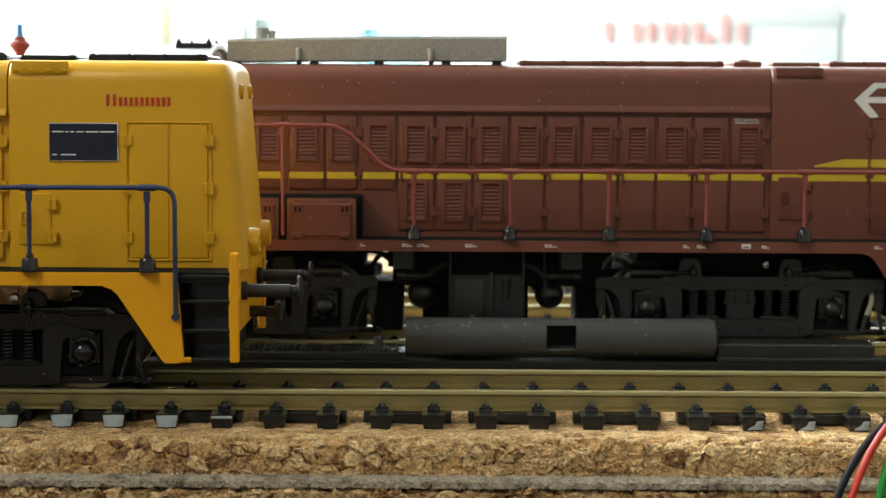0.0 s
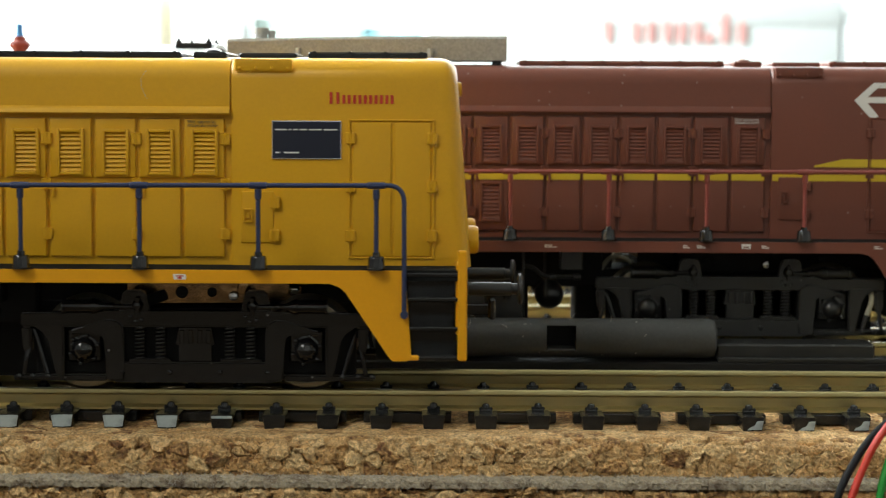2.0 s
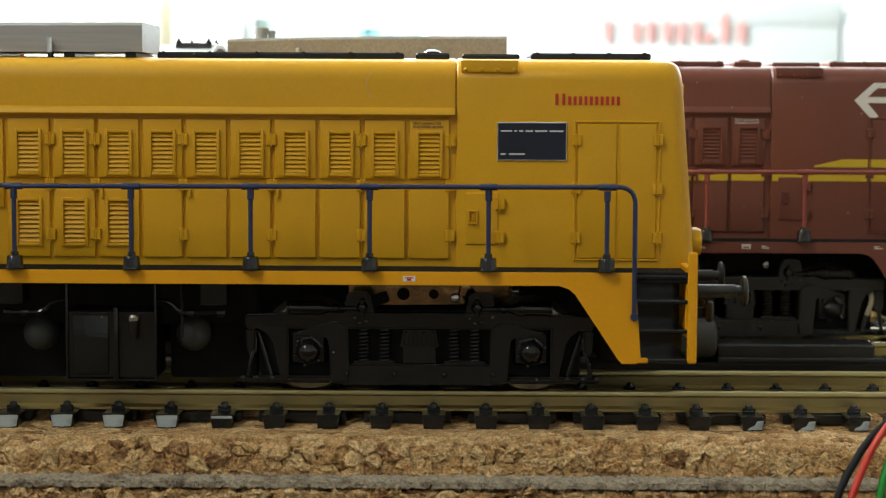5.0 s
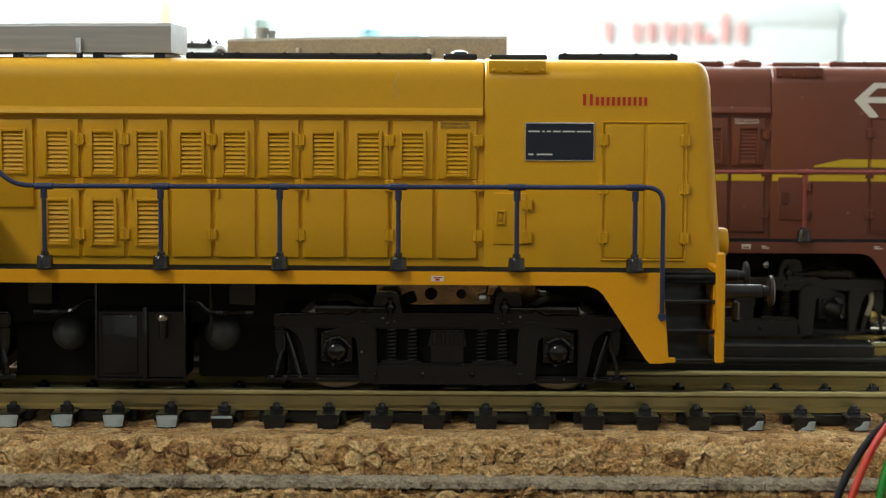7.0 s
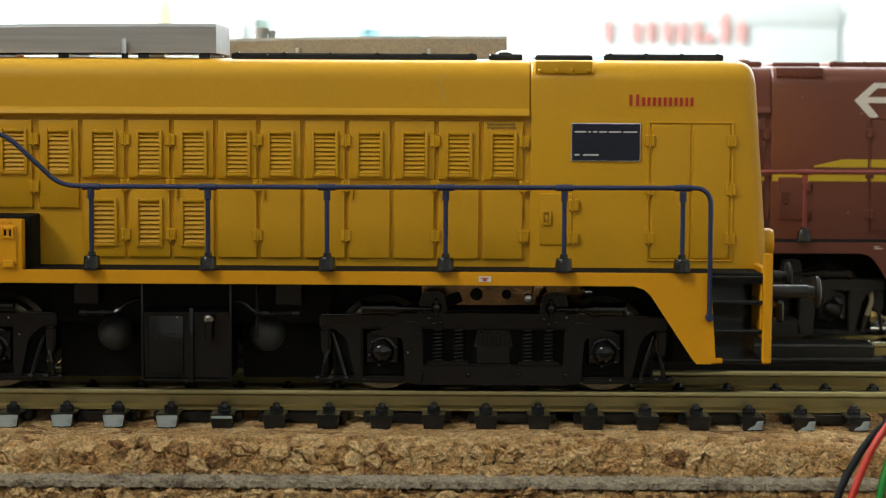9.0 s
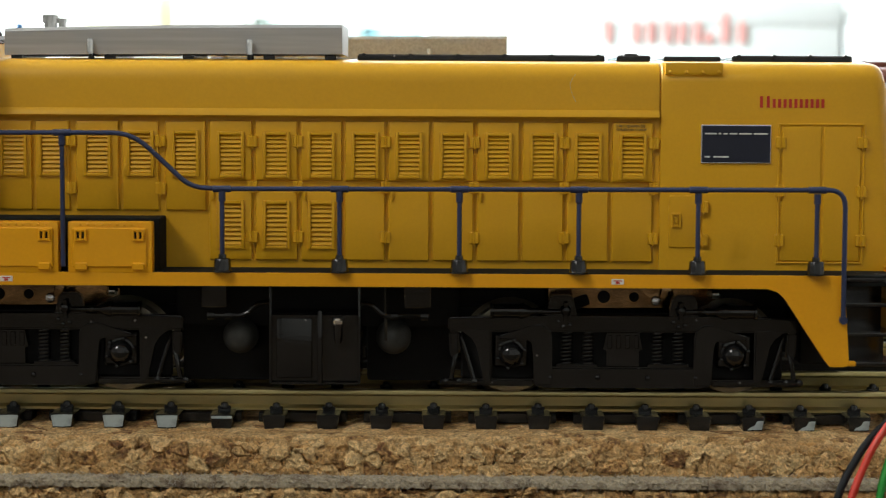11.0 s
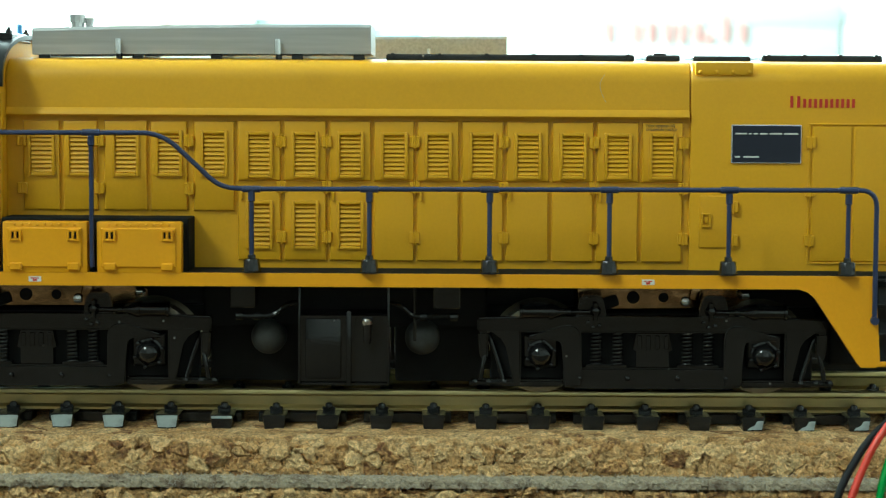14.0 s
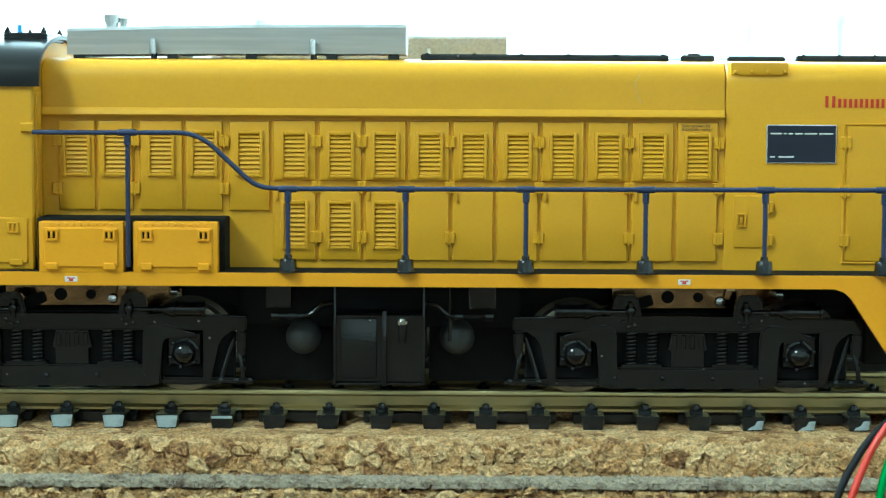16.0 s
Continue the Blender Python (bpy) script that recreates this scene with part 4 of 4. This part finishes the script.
def bogie_frame(root, cx, c):
    b = bmesh.new()
    add_box(b, -21, 21, -6.5, 6.5, 8.0, 10.4)
    add_box(b, -8.8, 8.8, -11.1, 11.1, 2.2, 9.6, bevel=0.3)
    bogie = part("bogie", b, SOOT, root, "black plastic bogie")
    bogie.location = (cx * MM, 0, 0)
    # keep the wheelsets' space the same as the locomotive's
    bogie.data.transform(Matrix.Translation((cx * MM, 0, 0)))
    bogie.location = (0, 0, 0)
    spring = bmesh.new()
    add_tube(spring, helix(0.72, 4.2, 9, 3.7), 0.13, 6)
    sm = finish("coil_spring", spring, c["gear"], 60)
    for side in (-1, 1):
        q = lambda a, b2: (min(side * a, side * b2), max(side * a, side * b2))
        y0, y1 = side * 11.2, side * 12.8
        b = bmesh.new()
        # straight upper beam, deep lower beam, a strap under each axle box
        add_prism(b, [(cx - 21.6, 7.9), (cx - 21.6, 9.7), (cx - 10.5, 9.9), (cx + 10.5, 9.9), (cx + 21.6, 9.7), (cx + 21.6, 7.9)], y0, y1)
        add_prism(b, [(cx - 10.8, 1.2), (cx - 10.8, 3.6), (cx + 10.8, 3.6), (cx + 10.8, 1.2), (cx + 9.5, 1.0), (cx - 9.5, 1.0)], y0, y1 + side * 0.1)
        for s in (-1, 1):
            # pedestal that bends outwards over the axle box
            arch = [(8.7, 1.2), (8.7, 3.3), (8.75, 7.4), (8.95, 8.2), (9.4, 8.7), (10.1, 8.95), (11.2, 8.75), (13.6, 7.95), (15.4, 7.5), (15.4, 6.9), (13.2, 7.1), (11.8, 7.2), (11.2, 6.9), (11.0, 6.3), (11.0, 1.2)]
            add_prism(b, [(cx + s * x, z) for x, z in arch], y0, y1 + side * 0.35)
            # outer pedestal with a curved edge towards the brake hanger
            add_prism(b, [(cx + s * x, z) for x, z in ((16.2, 1.6), (16.2, 8.4), (20.4, 8.4), (20.2, 7.95), (19.2, 7.8), (18.5, 7.3), (18.1, 6.2), (17.5, 3.4), (17.2, 1.6))], y0, y1 + side * 0.15)
            add_prism(b, [(cx + s * x, z) for x, z in ((10.9, 1.1), (10.9, 2.0), (22.4, 2.0), (22.4, 1.2))], y0, y1 - side * 0.2)
            add_prism(b, [(cx + s * x, z) for x, z in ((20.3, 4.6), (20.2, 7.9), (21.5, 7.9), (21.4, 5.4), (21.0, 4.4))], y0, y1)
        bmesh.ops.bevel(b, geom=list(b.edges), offset=0.3, segments=3, affect="EDGES", clamp_overlap=True)
        part("side_frame", b, c["gear"], bogie)
        part("backing", box(cx - 20.0, cx + 20.0, *q(10.4, 11.1), 1.9, 9.4, bevel=0.2), SOOT, bogie)
        for dx in (-6.9, -4.3, 4.3, 6.9):
            hang("coil_spring", sm, bogie, (cx + dx, side * 12.0, 0))
        b = bmesh.new()
        add_prism(b, [(cx - 2.0, 3.7), (cx - 2.0, 5.6), (cx - 2.4, 5.8), (cx - 2.0, 7.8), (cx + 2.0, 7.8), (cx + 2.4, 5.8), (cx + 2.0, 5.6), (cx + 2.0, 3.7)], side * 11.0, side * 12.6)
        for k in range(4):
            add_box(b, cx - 1.9 + k * 1.1, cx - 1.35 + k * 1.1, *q(12.5, 12.9), 5.9, 7.6, bevel=0.08)
        add_box(b, cx - 8.2, cx - 3.1, *q(11.3, 12.7), 3.5, 4.0, bevel=0.12)
        add_box(b, cx + 3.1, cx + 8.2, *q(11.3, 12.7), 3.5, 4.0, bevel=0.12)
        part("spring_plank", b, c["gear"], bogie)
        for s in (-1, 1):
            x = cx + s * 13.8
            b = box(x - 2.2, x + 2.2, *q(10.6, 12.2), 3.4, 7.6, bevel=0.3)
            add_lathe(b, [(side * d, r) for d, r in ((12.1, 1.75), (12.4, 1.75), (12.45, 1.5), (12.9, 1.42), (13.4, 1.1), (13.7, 0.6), (13.8, 0.1))], "y", (x, 0, 5.1), 20)
            for k in range(6):
                a = 2 * math.pi * k / 6 + 0.3
                add_lathe(b, [(side * 12.2, 0.28), (side * 13.1, 0.24), (side * 13.15, 0.1)], "y", (x + 1.75 * math.cos(a), 0, 5.1 + 1.75 * math.sin(a)), 6)
            part("axle_box", b, c["gear"], bogie)
            # brake cylinder and rod above the frame
            b = bmesh.new()
            add_lathe(b, [(cx + s * a, r) for a, r in ((7.0, 0.3), (10.0, 0.32), (10.1, 0.5), (10.6, 0.5), (10.7, 0.4), (11.2, 0.45), (12.4, 1.0), (12.8, 1.0), (12.85, 0.85), (16.0, 0.85), (16.1, 1.0), (16.4, 1.0), (16.45, 0.3))], "x", (0, side * 12.5, 10.45), 16)
            part("brake_cylinder", b, c["gear"], bogie)
            b = bmesh.new()
            add_prism(b, [(cx + s * x, z) for x, z in ((5.6, 9.7), (6.1, 12.1), (6.5, 12.5), (8.7, 12.5), (9.0, 12.2), (9.5, 9.7))], side * 11.2, side * 12.4)
            bmesh.ops.bevel(b, geom=list(b.edges), offset=0.2, segments=2, affect="EDGES", clamp_overlap=True)
            add_lathe(b, [(side * 12.2, 0.75), (side * 12.8, 0.7), (side * 13.0, 0.5), (side * 13.4, 0.42), (side * 13.5, 0.1)], "y", (cx + s * 7.1, 0, 10.6), 14)
            add_lathe(b, [(9.4, 0.3), (11.6, 0.3), (11.7, 0.1)], "z", (cx + s * 7.1, side * 12.9, 0), 8)
            for dx2, dz in ((-0.9, 9.2), (0.5, 8.8), (-0.3, 8.6)):
                add_lathe(b, [(side * 12.7, 0.3), (side * 13.1, 0.24), (side * 13.15, 0.08)], "y", (cx + s * 7.1 + dx2, 0, dz), 8)
            part("brake_bracket", b, c["gear"], bogie)
            b = bmesh.new()
            add_tube(b, rounded([(cx + s * 20.2, side * 11.7, 7.6), (cx + s * 19.4, side * 12.0, 5.4), (cx + s * 18.4, side * 12.1, 2.0)], 1.0, 3), 0.32, 8)
            add_tube(b, rounded([(cx + s * 20.6, side * 12.5, 5.2), (cx + s * 20.9, side * 12.8, 3.8), (cx + s * 21.2, side * 12.6, 2.0)], 0.6, 3), 0.3, 8)
            add_box(b, cx + s * 20.4 - 2.2, cx + s * 20.4 + 1.6, *q(11.2, 12.6), 1.2, 1.9, bevel=0.2)
            for xb in (18.3, 20.2, 21.9):
                add_lathe(b, [(side * 12.4, 0.42), (side * 12.9, 0.38), (side * 13.0, 0.15)], "y", (cx + s * xb, 0, 1.7), 8)
            part("brake_hanger", b, c["gear"], bogie)
        for k in (-9, -3.1, 3.1, 9):
            b = bmesh.new()
            add_lathe(b, [(side * 12.7, 0.36), (side * 13.0, 0.34), (side * 13.2, 0.22), (side * 13.25, 0.05)], "y", (cx + k, 0, 2.3), 10)
            part("rivet", b, c["gear"], bogie)
        # motor block seen above the frame
        b = bmesh.new()
        rings = []
        for x, lo, hi, face in ((-9.4, 10.6, 13.0, 7.6), (-9.0, 10.3, 13.5, 8.5), (-4, 10.2, 13.6, 8.8), (5.6, 10.3, 13.6, 8.8), (6.8, 10.4, 13.6, 8.6), (7.6, 10.5, 13.5, 8.2), (12.2, 10.6, 13.0, 7.4), (12.8, 10.8, 12.7, 7.0)):
            rings.append([(cx + x, side * 6.2, lo), (cx + x, side * (face - 0.3), lo), (cx + x, side * face, lo + 0.3), (cx + x, side * face, hi - 0.3), (cx + x, side * (face - 0.3), hi), (cx + x, side * 6.2, hi)])
        add_loft(b, rings)
        m = part("motor_block", b, c["motor"], bogie)
        # solid black discs stand for the dark of open holes
        for x, r in ((cx - 2.1, 0.8), (cx + 1.7, 0.62)):
            bm2 = bmesh.new()
            add_lathe(bm2, [(side * 8.6, r), (side * 8.9, r)], "y", (x, 0, 11.9), 14)
            part("bore_shade_disc", bm2, SOOT, m)
        # tilted block added to give the motor a bright glint
        part("glint_block", box(cx + 4.9, cx + 6.3, *q(8.5, 9.3), 11.6, 13.4, bevel=0.35, seg=3, turn=(0, 12, 0)), c["motor"], m)
        part("brush_spring", box(cx - 6.9, cx - 3.9, *q(8.6, 9.2), 10.4, 11.9, bevel=0.4, seg=2, turn=(0, -20, 0)), SOOT, m)
        bm2 = bmesh.new()
        add_lathe(bm2, [(side * 8.7, 0.7), (side * 9.3, 0.5), (side * 9.4, 0.1)], "y", (cx + 4.4, 0, 11.4), 12)
        part("motor_screw", bm2, CHROME, m)
        if c["bright"]:
            bm2 = bmesh.new()
            add_lathe(bm2, [(cx + 11.4, 0.3), (cx + 11.6, 0.6), (cx + 12.4, 0.6), (cx + 12.7, 0.2)], "x", (0, side * 7.7, 12.2), 12)
            part("bearing", bm2, CHROME, m)
    return bogie


def lettering(root, mat, x, y, z, widths, h, gap, name="lettering", lower=0.0):
    """Writing as plain bars."""
    for k, w in enumerate(widths):
        part(name, box(x, x + w, y - 0.02, y + 0.06, z, z + h * (1.0 if k == 0 or not lower else lower)), mat, root)
        x += w + gap


def door_warning(root, mat):
    for text, z in (("Niet openen bij", 33.16), ("draaiende motor", 32.72)):
        curve = bpy.data.curves.new("stencil", "FONT")
        curve.body, curve.size, curve.extrude = text, 0.56 * MM, 0.00002
        ob = new("stencil", curve)
        me = bpy.data.meshes.new_from_object(ob.evaluated_get(bpy.context.evaluated_depsgraph_get()))
        bpy.data.objects.remove(ob)
        me.materials.clear()
        me.materials.append(mat)
        hang("stencil", me, root, (25.3, -11.06, z), "", (90, 0, 0))


def yellow_details(root):
    sign = part("name_board", box(35.73, 44.4, -11.36, -11.1, 28.75, 33.55, bevel=0.08), CHROME, root, "dark navy sign with a thin pale edge")
    face = part("sign_face", box(35.88, 44.25, -11.41, -11.3, 28.9, 33.4), NAVY, sign)
    lettering(sign, WHITE, 36.2, -11.43, 32.35, (1.4, 0.3, 0.5, 0.9, 1.5, 1.7), 0.17, 0.28)
    lettering(sign, WHITE, 36.2, -11.43, 29.5, (0.6, 1.9), 0.18, 0.45)
    # the name as plain upright bars, two to a letter
    for k in range(6):
        x, h = 42.9 + k * 1.33 + (0.25 if k else 0), 1.08 if k else 1.42
        lettering(root, RED, x, -11.22, 35.65, (0.36, 0.36), h, 0.3 if k else 0.48, "red_lettering")
    for x in (25.1, -48.6):
        p = part("notice_plate", box(x - 0.75, x + 0.75, -17.68, -17.58, 14.35, 15.0), WHITE, root)
        part("notice_mark", box(x - 0.5, x + 0.5, -17.7, -17.66, 14.72, 14.85), RED, p)
        part("notice_mark", box(x - 0.25, x + 0.25, -17.7, -17.66, 14.42, 14.68), RED, p)
    door_warning(root, NAVY)
    b = bmesh.new()
    add_tube(b, rounded([(20.2, -10.75, 39.6), (19.5, -11.0, 38.6), (19.7, -11.02, 37.4), (20.3, -11.08, 36.2)], 0.8, 4), 0.035, 4)
    part("lint_hair", b, FUZZ, root, "pale hair stuck to the casing")


def maroon_details(root):
    # yellow band, one length on each door, with a rising flash on the front section
    for a, b2 in zip(DOORS, DOORS[1:]):
        part("stripe", box(a + 0.23, b2 - 0.25, -11.12, -10.95, 24.2, 25.2, bevel=0.03), STRIPE, root)
    part("stripe", box(31.0, 45.6, -11.24, -11.1, 24.2, 25.2), STRIPE, root)
    part("stripe", box(45.7, 57.5, -11.42, -11.2, 24.2, 25.2), STRIPE, root)
    b = bmesh.new()
    add_prism(b, [(37.2, 26.3), (37.2, 26.5), (41.5, 27.5), (45.6, 27.5), (45.6, 26.3)], -11.24, -11.1)
    part("stripe", b, STRIPE, root)
    part("stripe", box(45.7, 57.5, -11.42, -11.2, 26.3, 27.5), STRIPE, root)
    # white arrow emblem
    b = bmesh.new()
    add_prism(b, [(43.0, 36.3), (45.9, 38.9), (47.4, 38.9), (45.0, 36.8), (56, 36.8), (56, 35.9), (45.0, 35.9), (46.7, 33.9), (45.6, 33.5)], -11.3, -11.1)
    add_prism(b, [(46.6, 38.1), (47.4, 38.9), (56, 38.9), (56, 38.1)], -11.3, -11.12)
    part("emblem", b, WHITE, root, "white arrow emblem")
    for x, w in ((-30.4, 1.0), (-24.2, 1.8), (-22.0, 2.2), (-15.0, 2.2), (-3.3, 2.2), (17.0, 1.2), (19.0, 1.6), (28.5, 1.4), (45.0, 1.6)):
        for z in (14.58, 14.84):
            part("stencil", box(x, x + w * (0.8 if z < 14.7 else 0.5), -17.64, -17.58, z, z + 0.13), WHITE, root)
    p = part("notice_plate", box(25.6, 26.9, -17.66, -17.58, 14.5, 15.2), WHITE, root)
    part("notice_mark", box(25.85, 26.65, -17.69, -17.64, 14.6, 14.85), MAROON, p)
    door_warning(root, WHITE)


def pawn():
    b = bmesh.new()
    add_lathe(b, [(0, 3.2), (1.0, 3.2), (3, 1.2), (46.5, 0.7), (47.9, 0.8), (49.2, 1.75), (49.6, 1.7), (50.1, 1.0), (50.5, 1.0), (50.7, 0.75)], "z", (0, 0, 0), 18)
    root = tagged(empty("marker_post", (-70.6, 70, -4.2)), "red post with a blue tip standing behind the maroon locomotive", "marker post")
    part("post", b, POST_RED, root)
    b = bmesh.new()
    add_lathe(b, [(50.7, 0.68), (51.2, 0.55), (52.4, 0.5), (52.7, 0.38), (52.75, 0.1)], "z", (0, 0, 0), 14)
    part("tip", b, CARTON_TIP, root, "bright blue tip")


POST_RED = material("dark_red_post", (0.26, 0.045, 0.03), 0.5, vary=0.15)
CARTON_TIP = material("blue_tip", (0.05, 0.25, 0.62), 0.4, vary=0.05)

room()
background()
roadbed()
for ty, text in ((0, "straight model track on black sleepers at the cork edge"), (48.3, "model track on black sleepers under the maroon locomotive"), (96.6, "empty model track behind the locomotives"), (144.9, "empty model track on black sleepers beside the others")):
    track(ty, 16, text)
turnout_motor()
fibres()
lint()
wires()
pawn()
yellow, yellow_wheels = locomotive(dict(body=YELLOW, sill=AMBER, rail=BLUE, top=BLACK, exhaust=ALU, peg=CHROME, roof=ROOF_DARK, motor=BRONZE, gear=BLACK, bright=True, exhaust_label="brushed grey metal exhaust silencer",
                                        sill_label="amber painted sill with a sloped end", rail_label="blue handrail on black feet"))
tagged(yellow, "yellow diesel locomotive model with blue handrails rolling on the track", "locomotive", group="model locomotives")
yellow_details(yellow)
maroon, _ = locomotive(dict(body=MAROON, sill=MAROON, rail=MAROON_RAIL, top=MAROON, exhaust=STONE_GREY, peg=STONE_GREY, roof=ROOF_PALE, motor=SOOT, gear=WEATHERED, bright=False, exhaust_label="weathered grey exhaust silencer",
                            sill_label="maroon sill", rail_label="maroon handrail on black feet"))
tagged(maroon, "maroon diesel locomotive model with yellow stripe parked on the second track", "locomotive", group="model locomotives")
maroon_details(maroon)
maroon.location = (18.2 * MM, 48.3 * MM, 0.3 * MM)

# seconds, millimetres along, across and up, degrees of yaw of the yellow locomotive
RIDE = [
    (0.0, -84.75, 1.19, -0.23, 0.17), (0.5, -79.75, 1.05, -0.15, 0.31), (1.0, -72.64, 1.24, -0.06, 0.61),
    (1.5, -64.76, 1.19, 0.14, 0.69), (2.0, -57.13, 0.70, 0.18, 0.50), (2.5, -49.86, 0.24, 0.19, 0.32),
    (3.0, -42.50, -0.01, 0.15, 0.12), (3.5, -37.00, -0.15, 0.15, -0.00), (4.0, -31.69, -0.15, 0.17, -0.13),
    (4.2, -30.65, -0.10, 0.17, -0.15), (6.3, -28.1, 1.10, 0.14, -0.49), (6.5, -27.58, 1.13, 0.14, -0.49), (7.0, -25.60, 1.23, 0.12, -0.45), (7.5, -25.12, 1.32, 0.10, -0.43),
    (8.0, -24.17, 1.29, 0.09, -0.44), (8.5, -22.56, 1.25, 0.08, -0.43), (9.0, -19.89, 1.09, 0.09, -0.42),
    (9.2, -19.87, 1.20, 0.10, -0.32), (11.3, -3.08, -0.57, -0.04, -0.13), (11.5, -3.10, -0.80, -0.01, -0.14),
    (12.0, -3.05, -0.96, -0.04, -0.21), (12.5, -2.84, -1.04, -0.13, -0.21), (13.0, -2.53, -1.09, -0.14, -0.20),
    (13.5, -1.97, -0.94, -0.09, -0.14), (14.0, -0.39, -0.88, 0.00, -0.15), (14.5, -0.00, -0.00, -0.00, -0.00),
    (15.0, 0.74, -0.59, 0.03, -0.07), (15.5, 2.49, -0.76, 0.03, -0.09), (16.0, 3.93, -0.75, 0.02, -0.06)]


def motions():
    walk(yellow, [(t, pose(x * MM, y * MM, z * MM, 0, 0, a)) for t, x, y, z, a in RIDE])
    # the wheelsets roll without slip; extra rows keep each turn short
    rows = []
    for (t0, x0, *_), (t1, x1, *_) in zip(RIDE, RIDE[1:]):
        n = max(1, math.ceil(abs(x1 - x0) / 5.5))
        for k in range(n):
            rows.append((t0 + (t1 - t0) * k / n, x0 + (x1 - x0) * k / n))
    rows.append((RIDE[-1][0], RIDE[-1][1]))
    for w, x in yellow_wheels:
        walk(w, [(t, pose(x * MM, 0, 5.5 * MM, 0, math.degrees((d - RIDE[0][1]) / 5.5), 0)) for t, d in rows])


motions()
